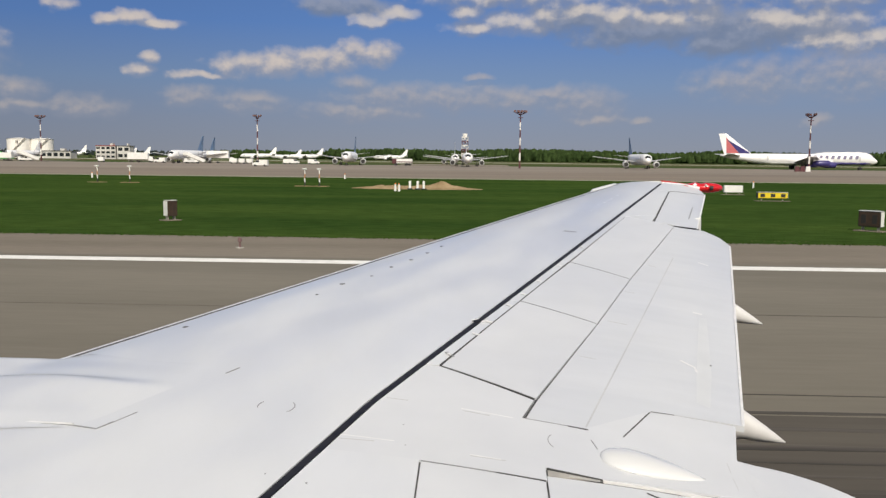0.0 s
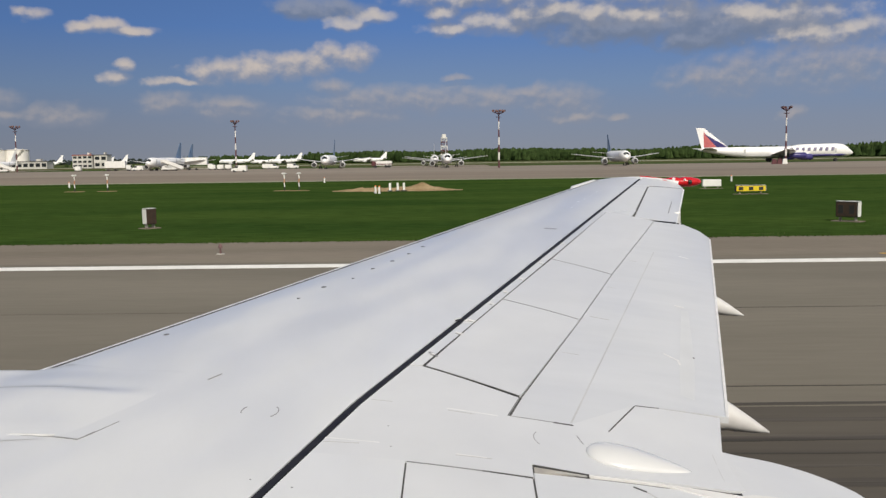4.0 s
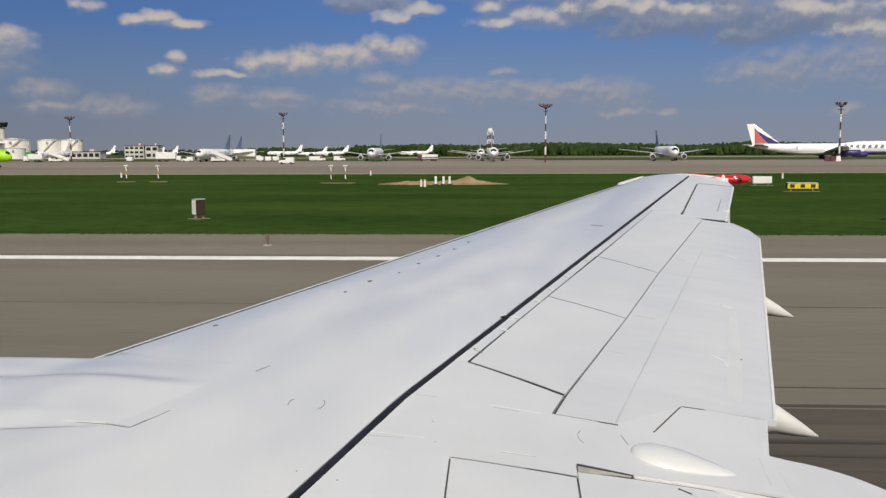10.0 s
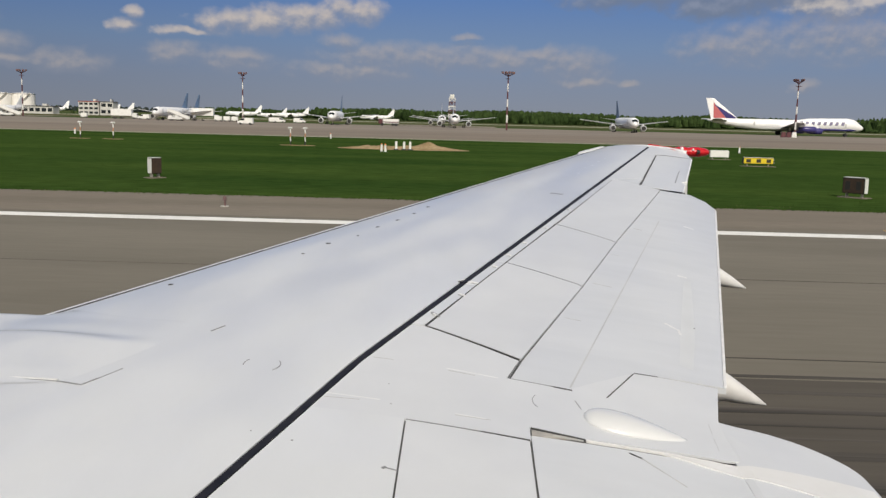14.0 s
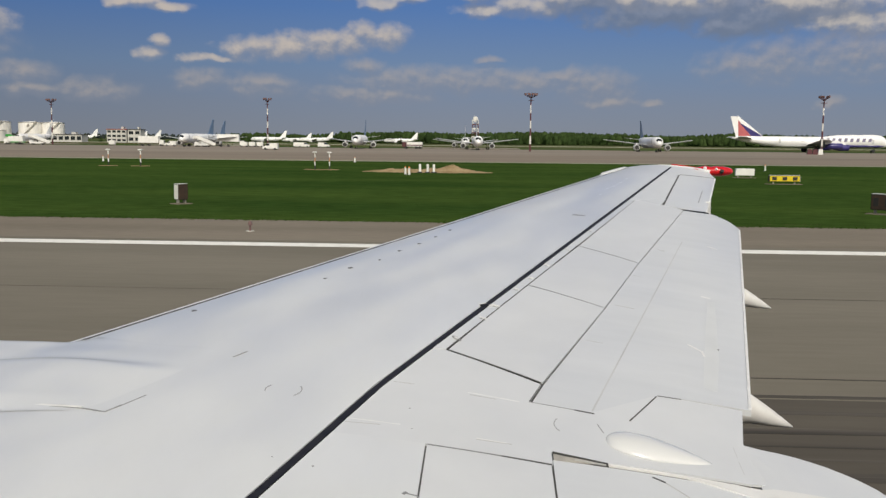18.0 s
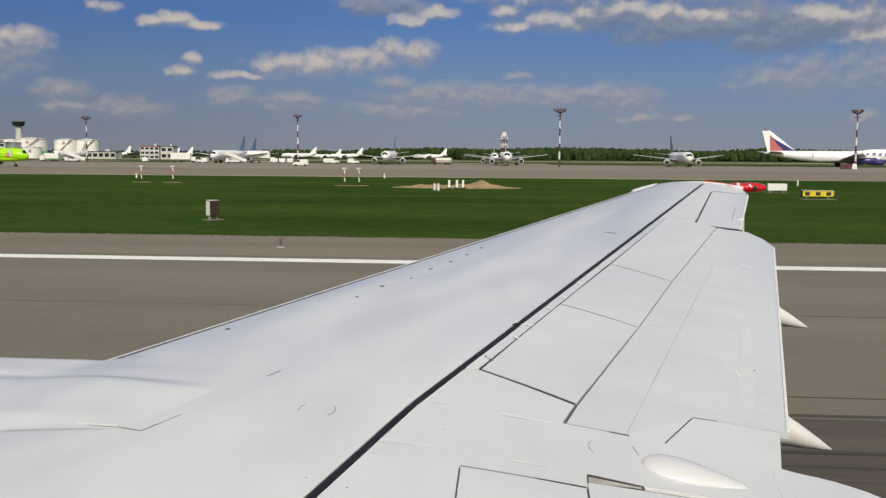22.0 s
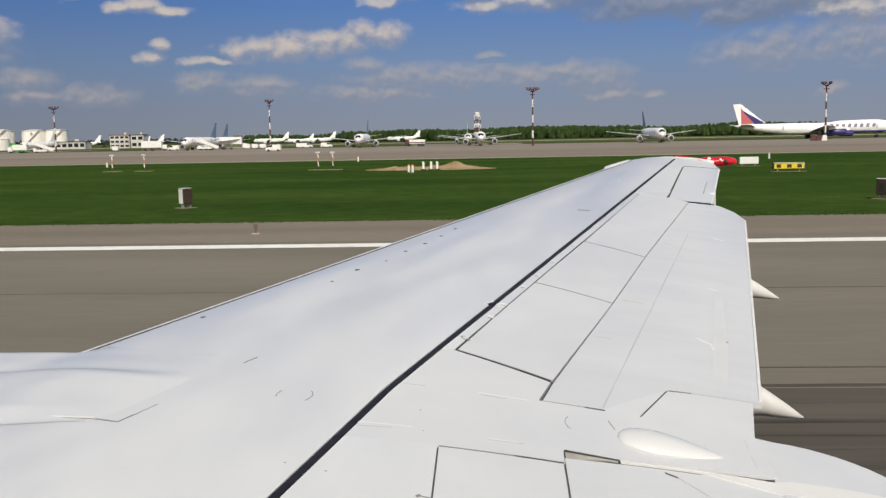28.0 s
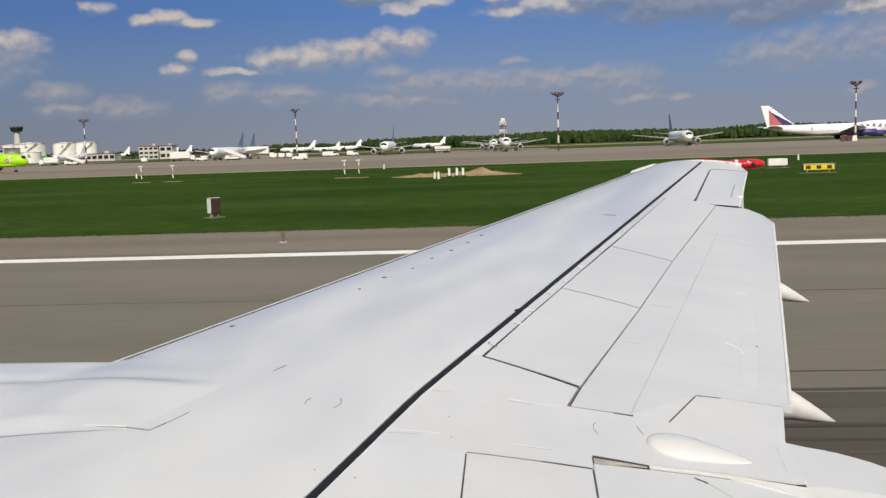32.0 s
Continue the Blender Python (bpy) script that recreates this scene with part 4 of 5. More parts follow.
def tip_light():
    bm = bmesh.new()
    rings = []
    for x, ry, rz in ((2.56, 0.02, 0.010), (2.68, 0.05, 0.030), (2.76, 0.08, 0.052), (2.86, 0.11, 0.074), (2.925, 0.090, 0.058), (3.00, 0.105, 0.070), (3.09, 0.098, 0.066), (3.16, 0.082, 0.054), (3.205, 0.060, 0.036), (3.225, 0.020, 0.014)):
        rings.append([(x, 12.22 + 0.02 * (x - 2.6) + ry * math.cos(a), wing_z(2.8, 12.2) - 0.022 + rz * math.sin(a)) for a in (2 * math.pi * j / 14 for j in range(14))])
    loft(bm, rings)
    body_ob = part("tip_light_housing", bm, RED, jet, "glossy red wing-tip light housing", True)
    # two pale beads on the lamp stand in for its lens glints
    for x, z, w in ((2.84, 0.020, 0.024), (2.985, 0.010, 0.017)):
        bm = bmesh.new()
        bmesh.ops.create_uvsphere(bm, u_segments=12, v_segments=8, radius=1, matrix=Matrix.Translation((x, 12.13, wing_z(2.8, 12.2) + z)) @ Matrix.Diagonal((w, w, w, 1)))
        part("lamp_lens_glint", bm, LENS, body_ob, "pale bead for the glint on the lamp lens", True)
    bm = bmesh.new()
    tube(bm, (3.035, 12.12, wing_z(2.8, 12.2) - 0.02), (3.075, 12.115, wing_z(2.8, 12.2) - 0.022), 0.034, 0.022, 10)
    part("lamp_socket", bm, BLACK, body_ob)
    bm = bmesh.new()
    plate(bm, [(2.47, 12.50, wing_z(2.47, 12.5) + 0.004), (2.82, 12.26, wing_z(2.82, 12.26) + 0.004), (2.84, 12.36, wing_z(2.82, 12.26) - 0.02), (2.49, 12.60, wing_z(2.47, 12.5) - 0.02)], 0.02)
    part("red_tip_band", bm, RED, jet, "red painted band on the wing tip")


tip_light()


def fuselage():
    """The cabin wall round the window that the camera looks through."""
    bm = bmesh.new()
    cy, cz, r = -1.76, 3.35, 1.88
    ths = [-math.pi + math.pi / 64 * k for k in range(129)]
    xs = [-13 + 0.5 * k for k in range(26)] + [-0.17, 0.17] + [0.5 + 0.5 * k for k in range(22)]
    vs = [[bm.verts.new((x, cy + r * math.cos(t), cz + r * math.sin(t))) for t in ths] for x in xs]
    for i in range(len(xs) - 1):
        for j in range(len(ths) - 1):
            if xs[i] == -0.17 and abs(cz + r * math.sin((ths[j] + ths[j + 1]) / 2) - 3.69) < 0.21:
                continue
            bm.faces.new((vs[i][j], vs[i + 1][j], vs[i + 1][j + 1], vs[i][j + 1]))
    part("fuselage", bm, HULL, jet, "white cabin wall with an oval window", True)
    bm = bmesh.new()
    n = 24
    rings = []
    for wy, k in ((0.07, 1.0), (0.07, 1.25), (0.12, 1.25), (0.12, 1.0)):
        ring = []
        for i in range(n):
            a = 2 * math.pi * i / n
            c, s = math.cos(a), math.sin(a)
            ring.append((0.15 * k * math.copysign(abs(c) ** 0.6, c), wy, 3.69 + 0.19 * k * math.copysign(abs(s) ** 0.6, s)))
        rings.append(ring)
    loft(bm, rings + [rings[0]], caps=False)
    part("window_frame", bm, HULL, jet, "rounded cabin window frame", True)


fuselage()


# ---- parked airliners ----
def airliner(at, turn, label, length=37.5, paint=None, tail=None, belly=None, engines=2, engine_paint=None, group="parked airliners", low=False):
    """A jet with its nose to +x, standing on its wheels."""
    k = length / 37.5
    paint, tail, belly, engine_paint = paint or JET, tail or JETBLUE, belly or JETGREY, engine_paint or JETGREY
    four = engines == 4
    r, zc, top = (2.45, 4.5, 15.6) if four else (2.0 * k, 3.6 * k, 12.2 * k)
    L = length
    a = thing("airliner", at, label, "airplane", group, turn)
    bm = bmesh.new()
    h = 0.26 if four else 0.0
    body(bm, [(0, 0.08 * r, 0.08 * r, zc - 0.30 * r), (-0.008 * L, 0.32 * r, 0.34 * r, zc - 0.26 * r), (-0.03 * L, 0.66 * r, 0.70 * r + 0.6 * h, zc - 0.16 * r + 0.5 * h),
              (-0.065 * L, 0.90 * r, 0.92 * r + 2 * h, zc - 0.03 * r + 1.6 * h), (-0.11 * L, r, r + 2.2 * h, zc + 2 * h), (-0.25 * L, r, r + 1.8 * h, zc + 1.8 * h),
              (-0.34 * L, r, r + 1.5 * h, zc + 1.5 * h), (-0.42 * L, r, r, zc), (-0.68 * L, r, r, zc), (-0.80 * L, 0.80 * r, 0.80 * r, zc + 0.17 * r), (-0.92 * L, 0.42 * r, 0.45 * r, zc + 0.42 * r),
              (-0.99 * L, 0.12 * r, 0.14 * r, zc + 0.62 * r)], 18)
    part("fuselage", bm, paint, a, "", True)
    bm = bmesh.new()
    body(bm, [(-0.06 * L, 0.5 * r, 0.22 * r, zc - 0.66 * r), (-0.12 * L, 0.86 * r, 0.45 * r, zc - 0.60 * r), (-0.66 * L, 0.88 * r, 0.50 * r, zc - 0.58 * r), (-0.80 * L, 0.5 * r, 0.2 * r, zc - 0.45 * r)], 14)
    part("belly", bm, belly, a, "", True)
    # windscreen: a dark band round the upper nose
    bm = bmesh.new()
    rings = []
    for x, w, hh, cz in ((-0.0175 * L, 0.47 * r, 0.50 * r + 0.4 * h, zc - 0.21 * r + 0.4 * h), (-0.030 * L, 0.66 * r, 0.70 * r + h, zc - 0.14 * r + h), (-0.038 * L, 0.72 * r, 0.76 * r + 1.3 * h, zc - 0.11 * r + 1.1 * h)):
        arc = [radians(38 + 104 * i / 10) for i in range(11)]
        rings.append([(x, 1.03 * w * math.cos(t), cz + 1.03 * hh * math.sin(t)) for t in arc] + [(x, 0.9 * w * math.cos(t), cz + 0.9 * hh * math.sin(t)) for t in reversed(arc)])
    loft(bm, rings)
    part("windscreen", bm, GLASS, a, "dark cockpit windscreen")
    # doors behind the nose and before the tail, on both sides
    for s in (1, -1):
        for fx in (-0.125, -0.70):
            b = bmesh.new()
            box(b, (fx * L, s * (r + 0.005) * (1.0 if fx > -0.5 else 0.97), zc + 0.18 * r), (0.85, 0.10, 1.75), 0.04)
            part("cabin_door", b, JETGREY, a)

    def foil(name, root, tip, thick, material, lab=""):
        b = bmesh.new()
        rings = []
        for (x0, x1, y, z), t in ((root, thick), (tip, thick * 0.4)):
            c = x0 - x1
            if name == "tail_fin":
                rings.append([(x0, y, z), (x0 - 0.3 * c, y - t, z), (x1, y, z), (x0 - 0.3 * c, y + t, z)])
            else:
                rings.append([(x0, y, z), (x0 - 0.3 * c, y, z + t), (x1, y, z), (x0 - 0.3 * c, y, z - t)])
        loft(b, rings)
        return part(name, b, material, a, lab)

    for s in (1, -1):
        foil("wing", (-0.34 * L, -0.53 * L, 0.4 * r * s, zc - 0.55 * r), (-0.545 * L, -0.59 * L, 0.455 * L * s, zc + 0.45 * r), 0.28 * k, JETGREY if not low else paint)
        foil("tailplane", (-0.86 * L, -0.97 * L, 0.2 * r * s, zc + 0.5 * r), (-0.95 * L, -0.99 * L, 0.165 * L * s, zc + 0.85 * r), 0.14 * k, JETGREY)
    foil("tail_fin", (-0.78 * L, -0.965 * L, 0, zc + 0.62 * r), (-0.955 * L, -1.005 * L, 0, top), 0.20 * k, tail)
    ey = (0.155, 0.29) if four else (0.155,)
    for s in (1, -1):
        for i, f in enumerate(ey):
            y, x0 = f * L * s, -(0.335 + 0.09 * i) * L
            er = 1.35 if four else 1.12 * k
            z = zc - (0.98 if not four else 0.95 - 0.25 * i) * r
            b = bmesh.new()
            body(b, [(x0 + 0.6 * k, 0.84 * er, 0.84 * er, z, y), (x0 + 0.3 * k, er, er, z, y), (x0 - 1.8 * k, er, er, z, y), (x0 - 3.2 * k, 0.62 * er, 0.62 * er, z + 0.1, y)], 14)
            eng = part("engine", b, engine_paint, a, "", True)
            b = bmesh.new()
            tube(b, (x0 + 0.62 * k, y, z), (x0 + 0.5 * k, y, z), 0.74 * er, 0.7 * er, 14)
            part("intake", b, BLACK, eng)
            b = bmesh.new()
            box(b, (x0 - 1.6 * k, y, z + er), (3.0 * k, 0.3 * k, 1.0 * k))
            part("pylon", b, paint, eng)
    gears = [(-0.11 * L, 0.0)] + [(-0.50 * L, 0.11 * L * s) for s in (1, -1)]
    for i, (x, y) in enumerate(gears):
        b = bmesh.new()
        tube(b, (x, y, 0.5 * k), (x, y, zc - 0.4 * r), 0.14 * k, 0.16 * k, 8)
        g = part("nose_gear" if i == 0 else "main_gear", b, STEEL, a)
        for s in (1, -1):
            b = bmesh.new()
            w = (0.36 if i == 0 else 0.55) * k
            tube(b, (x, y + 0.2 * k * s, w), (x, y + 0.55 * k * s, w), w, w, 14)
            part("wheel", b, TYREM, g)
    return a, r, zc, top


PARKED = [(-239, 470, -96, 0, 33), (-127, 392, -95, 1, 37), (-131, 424, -95, 1, 37), (-53.3, 378, -89, 1, 37.5), (-4.7, 372, -88, 0, 37.5), (-11.5, 445, -88, 0, 35), (63.0, 362, -88, 1, 38.5)]
for x, y, turn, blue, ln in PARKED:
    nose = Vector((math.cos(radians(turn)), math.sin(radians(turn)))) * ln * 0.42
    airliner((x + nose.x, y + nose.y, 0.03), turn, "white twin-engine airliner with a slate-blue tail, parked on the apron" if blue else "white twin-engine airliner parked on the apron",
             tail=JETBLUE if blue else JET, length=ln)
for x, y, turn, ln in ((-425, 900, 176, 36), (-372, 905, 182, 30), (-352, 880, 178, 34), (-232, 885, 178, 36), (-205, 900, 180, 30), (-186, 892, 181, 34), (-104, 905, 179, 34)):
    airliner((x, y, -0.06), turn, "small far white airliner parked across the field", length=ln, tail=JET, group="far airliners", low=True)


for x, y in ((-239, 450), (-131, 415), (-11.5, 436)):
    sheet("aircraft_stand", x - 26, x + 26, y - 14, y + 40, 0.028, APRON, "concrete stand for one aircraft behind the apron", "apron", thick=0.3)


def lettered_giant():
    # the grey belly paints in the shade under a white hull
    a, r, zc, top = airliner((177.3, 415, 0.03), 0.0, "large white four-engine jumbo jet with a red and blue tail", length=70.0, tail=JET, belly=JETGREY, engines=4, engine_paint=DEEPBLUE, group="")
    L = 70.0
    b = bmesh.new()
    plate(b, [(-0.875 * L, -0.34, zc + 1.0 * r), (-0.952 * L, -0.26, zc + 1.0 * r), (-0.957 * L, -0.16, top - 1.6)], 0.05)
    part("tail_panel", b, TAILRED, a, "faded red panel on the tail")
    b = bmesh.new()
    plate(b, [(-0.80 * L, -0.44, zc + 1.0 * r), (-0.872 * L, -0.42, zc + 1.0 * r), (-0.952 * L, -0.22, top - 2.6)], 0.05)
    part("tail_panel", b, DEEPBLUE, a, "deep blue panel on the tail")
    b = bmesh.new()
    body(b, [(-0.05 * L, 0.62 * r, 0.20 * r, zc - 0.60 * r), (-0.09 * L, 0.88 * r, 0.34 * r, zc - 0.64 * r), (-0.36 * L, 0.96 * r, 0.40 * r, zc - 0.64 * r), (-0.44 * L, 0.6 * r, 0.2 * r, zc - 0.7 * r)], 14)
    part("belly_band", b, DEEPBLUE, a, "deep blue lower nose and belly", True)
    for i in range(9):
        b = bmesh.new()
        x = -0.455 * L + i * 2.62
        plate(b, [(x, -r - 0.06, zc + 0.12 * r), (x + 1.3, -r - 0.06, zc + 0.12 * r), (x + 1.75, -0.90 * r - 0.06, zc + 0.12 * r + 1.5), (x + 0.45, -0.90 * r - 0.06, zc + 0.12 * r + 1.5)], 0.10)
        part("marking", b, SLATE, a)


lettered_giant()


def lime_jet():
    a, r, zc, top = airliner((-133, 240, 0.02), 0.0, "bright lime-green airliner with a red disc on its tail", length=34.0, paint=LIME, tail=LIME, belly=LIME, engine_paint=GREEN, group="")
    L = 34.0
    for x, z, y, rad in ((-0.925 * L, zc + 1.95 * r, -0.32, 1.0), (-0.145 * L, zc - 0.05 * r, -r - 0.02, 0.55)):
        b = bmesh.new()
        tube(b, (x, y, z), (x, y - 0.06, z), rad, rad, 20)
        disc = part("marking", b, TAILRED, a, "red disc")
        b = bmesh.new()
        plate(b, [(x - rad * 0.5, y - 0.09, z - rad * 0.3), (x - rad * 0.1, y - 0.09, z - rad * 0.35), (x + rad * 0.5, y - 0.09, z + rad * 0.35), (x + rad * 0.05, y - 0.09, z + rad * 0.35)], 0.04)
        part("stroke", b, JET, disc)
    for i in range(7):
        b = bmesh.new()
        box(b, (-0.80 * L + i * 1.5, -0.99 * r, zc + 0.25 * r), (0.9, 0.16, 0.9), 0.05)
        part("marking", b, GREEN, a)


lime_jet()


# ---- apron masts and ground vehicles ----
def mast_model(height=19.2):
    a = thing("floodlight_mast", (0, 0, 0), "tall red and white banded floodlight mast", "mast", "apron floodlight masts")
    n = 7
    for i in range(n):
        b = bmesh.new()
        z0, z1 = height * i / n, height * (i + 1) / n
        tube(b, (0, 0, z0), (0, 0, z1), 0.36 - 0.024 * i, 0.36 - 0.024 * (i + 1), 10)
        part("mast_band", b, MASTWHITE if i % 2 else MASTRED, a)
    b = bmesh.new()
    tube(b, (0, 0, height - 0.2), (0, 0, height + 0.3), 0.5, 0.9, 10)
    for sx in (-1, 1):
        tube(b, (0, 0, height - 0.2), (sx * 2.0, 0, height + 0.7), 0.16, 0.13, 6)
    box(b, (0, 0, height + 0.6), (4.2, 0.22, 0.2))
    box(b, (0, 0, height + 0.6), (0.22, 3.0, 0.2))
    part("head_frame", b, MASTRED, a)
    for x, y in ((-2.1, 0), (-1.2, -0.9), (0, -1.6), (1.2, -0.9), (2.1, 0), (0, 1.6)):
        b = bmesh.new()
        box(b, (x, y, height + 1.1), (0.8, 0.6, 0.75), 0.1)
        part("floodlight", b, LAMP, a)
    b = bmesh.new()
    box(b, (0, 0, height - 1.1), (1.5, 1.5, 0.2), 0.05)
    part("platform", b, MASTRED, a)
    return a


first_mast = mast_model()
first_mast.matrix_world = pose(-199, 410, 0.03)
for x, y in ((-93.6, 385), (14.7, 330), (118.2, 333), (-305, 412)):
    copy_thing(first_mast, pose(x, y, 0.03, 0, 0, x))


def wheels(a, xs, half, r=0.45):
    for x in xs:
        for s in (1, -1):
            b = bmesh.new()
            tube(b, (x, s * half, r), (x, s * (half - 0.28), r), r, r, 12)
            part("wheel", b, TYREM, a)


def box_truck(at, turn, label="white high-loader truck with a large box body", size=(9.0, 2.6, 3.0), lift=1.3, group="service trucks", cab=WHITE):
    a = thing("box_truck", at, label, "truck", group, turn)
    b = bmesh.new()
    box(b, (-1.2, 0, lift + size[2] / 2), size, 0.08)
    part("cargo_box", b, WHITE, a)
    b = bmesh.new()
    box(b, (size[0] / 2 + 0.1, 0, 1.55), (2.0, 2.4, 2.1), 0.18)
    c = part("cab", b, cab, a)
    b = bmesh.new()
    box(b, (size[0] / 2 + 1.08, 0, 2.0), (0.1, 2.0, 0.8), 0.03)
    part("windscreen", b, GLASS, c)
    b = bmesh.new()
    box(b, (-0.6, 0, 0.75), (size[0] + 1.4, 1.0, 0.35))
    part("chassis", b, STEEL, a)
    wheels(a, (size[0] / 2 - 0.2, -1.2, -size[0] / 2 + 0.2), 1.2)
    return a


def van(at, turn, label="white service van parked on the apron", stripe=None, group="service vans"):
    a = thing("service_van", at, label, "van", group, turn)
    b = bmesh.new()
    loft(b, [[(x, y, z) for x, z in ((-2.5, 0.4), (2.5, 0.4), (2.5, 1.1), (1.6, 1.35), (0.9, 2.2), (-2.4, 2.25), (-2.5, 1.2))] for y in (-0.95, 0.95)])
    part("van_body", b, WHITE, a)
    b = bmesh.new()
    loft(b, [[(x, y, z) for x, z in ((0.98, 2.08), (1.62, 1.40), (0.2, 1.40), (0.2, 2.08))] for y in (-0.97, 0.97)])
    part("side_window", b, GLASS, a)
    for s in (1, -1):
        b = bmesh.new()
        box(b, (2.49, s * 0.68, 0.85), (0.06, 0.32, 0.22), 0.02)
        part("headlight", b, LENS, a)
    b = bmesh.new()
    box(b, (2.5, 0, 0.5), (0.12, 1.8, 0.2), 0.03)
    part("bumper", b, LAMP, a)
    if stripe:
        b = bmesh.new()
        box(b, (-0.8, 0, 1.0), (3.0, 1.94, 0.3))
        part("stripe", b, stripe, a)
    wheels(a, (1.6, -1.6), 0.98, 0.36)
    return a


def stairs_truck(at, turn, paint, label, group="passenger stairs"):
    a = thing("stairs_truck", at, label, "boarding stairs", group, turn)
    b = bmesh.new()
    loft(b, [[(x, y, z) for x, z in ((-4.2, 0.5), (-3.4, 0.5), (3.4, 3.2), (4.6, 3.2), (4.6, 3.55), (3.3, 3.55))] for y in (-0.9, 0.9)])
    part("flight_of_steps", b, STEEL, a)
    for i in range(12):
        b = bmesh.new()
        box(b, (-3.3 + i * 0.56, 0, 0.82 + i * 0.232), (0.34, 1.7, 0.06))
        part("step", b, LAMP, a)
    for s in (1, -1):
        b = bmesh.new()
        plate(b, [(-4.2, s * 0.95, 0.6), (3.4, s * 0.95, 3.5), (4.6, s * 0.95, 3.5), (4.6, s * 0.95, 4.6), (3.3, s * 0.95, 4.6), (-4.2, s * 0.95, 1.7)], 0.06)
        part("side_panel", b, paint, a)
    b = bmesh.new()
    box(b, (1.2, 0, 0.9), (6.0, 2.0, 0.8), 0.1)
    ch = part("chassis", b, paint, a)
    b = bmesh.new()
    box(b, (3.6, 0, 1.5), (1.4, 1.9, 1.0), 0.12)
    part("cab", b, WHITE, ch)
    for x in (3.6, 2.0):
        b = bmesh.new()
        tube(b, (x, 0, 1.0), (x, 0, 3.3), 0.1, 0.1, 6)
        part("lift_post", b, STEEL, a)
    wheels(a, (3.0, -1.2), 0.98, 0.4)
    return a


def tank_truck(at, turn, label="white fuel tank truck", group="service trucks"):
    a = thing("tank_truck", at, label, "truck", group, turn)
    b = bmesh.new()
    body(b, [(-5.5, 0.9, 0.7, 1.9), (-5.3, 1.2, 0.95, 1.9), (2.4, 1.2, 0.95, 1.9), (2.6, 0.9, 0.7, 1.9)], 14)
    part("tank", b, WHITE, a, "", True)
    b = bmesh.new()
    box(b, (4.0, 0, 1.6), (2.0, 2.4, 2.2), 0.2)
    c = part("cab", b, WHITE, a)
    b = bmesh.new()
    box(b, (4.98, 0, 2.0), (0.1, 2.0, 0.8), 0.03)
    part("windscreen", b, GLASS, c)
    b = bmesh.new()
    box(b, (-0.4, 0, 0.85), (10.4, 1.0, 0.3))
    part("chassis", b, STEEL, a)
    wheels(a, (4.0, -3.2, -4.5), 1.2)
    return a


stairs_truck((-118.4, 378, 0.03), 176, WHITE, "white mobile boarding stairs drawn up to a jet")
stairs_truck((-232, 440, 0.03), 180, GREEN, "green and white mobile boarding stairs beside a jet")
stairs_truck((-198, 396, 0.03), 184, WHITE, "white mobile boarding stairs with dark struts")
box_truck((-149.2, 400, 0.03), 2)
box_truck((-112.7, 397, 0.03), 4, "white high-loader truck raised beside a jet", (9.5, 2.7, 3.2), 2.2)
box_truck((-210, 397, 0.03), 180, "white catering truck at the end of the row", (6.5, 2.5, 2.4))
tank_truck((-231.0, 396, 0.03), 0)
van((-137.5, 391, 0.03), 180)
van((-122.0, 383, 0.03), 170)
van((-80.4, 396, 0.03), 3)
van((-72.0, 398, 0.03), 3)
van((-72, 300, 0.03), 180, "white service van on the taxiway edge")


def cargo_bin(x, y, label="white boxy baggage container on a trolley"):
    a = thing("baggage_container", (x, y, 0.03), label, "container", "baggage containers")
    b = bmesh.new()
    box(b, (0, 0, 1.35), (2.6, 1.6, 1.7), 0.08)
    part("container_shell", b, WHITE, a)
    b = bmesh.new()
    box(b, (0, 0, 0.42), (2.8, 1.5, 0.14))
    part("trolley_bed", b, STEEL, a)
    wheels(a, (-1.0, 1.0), 0.75, 0.32)
    return a


first_bin = cargo_bin(-167.1, 400)
for x, y in ((-83.6, 396), (-105.0, 390), (-101.6, 390), (-98.2, 390)):
    copy_thing(first_bin, pose(x, y, 0.03))


def barrier(at, kinds):
    a = thing("water_barrier", at, "row of red and white plastic barriers on the apron", "barrier", "apron barriers")
    for i, m in enumerate(kinds):
        b = bmesh.new()
        loft(b, [[(i * 1.9 + x, y, z) for x, z in ((-0.9, 0), (0.9, 0), (0.65, 1.9), (-0.65, 1.9))] for y in (-0.4, 0.4)])
        part("barrier_block", b, (WHITE, MASTRED)[m], a)
    return a


barrier((113.4, 331, 0.03), (1, 1, 0))


def rescue_truck(at, turn):
    a = thing("fire_truck", at, "red and white airport fire truck", "truck", "", turn)
    b = bmesh.new()
    box(b, (-0.8, 0, 1.9), (6.6, 2.6, 1.9), 0.15)
    part("truck_body", b, WHITE, a)
    b = bmesh.new()
    box(b, (-0.8, 0, 1.55), (6.7, 2.64, 0.5), 0.05)
    part("red_band", b, MASTRED, a)
    b = bmesh.new()
    box(b, (3.4, 0, 1.75), (1.9, 2.5, 2.0), 0.2)
    c = part("cab", b, MASTRED, a)
    b = bmesh.new()
    box(b, (4.33, 0, 2.1), (0.1, 2.1, 0.8), 0.03)
    part("windscreen", b, GLASS, c)
    wheels(a, (2.9, -1.6, -3.0), 1.25, 0.6)


rescue_truck((-32, 385, 0.03), 178)


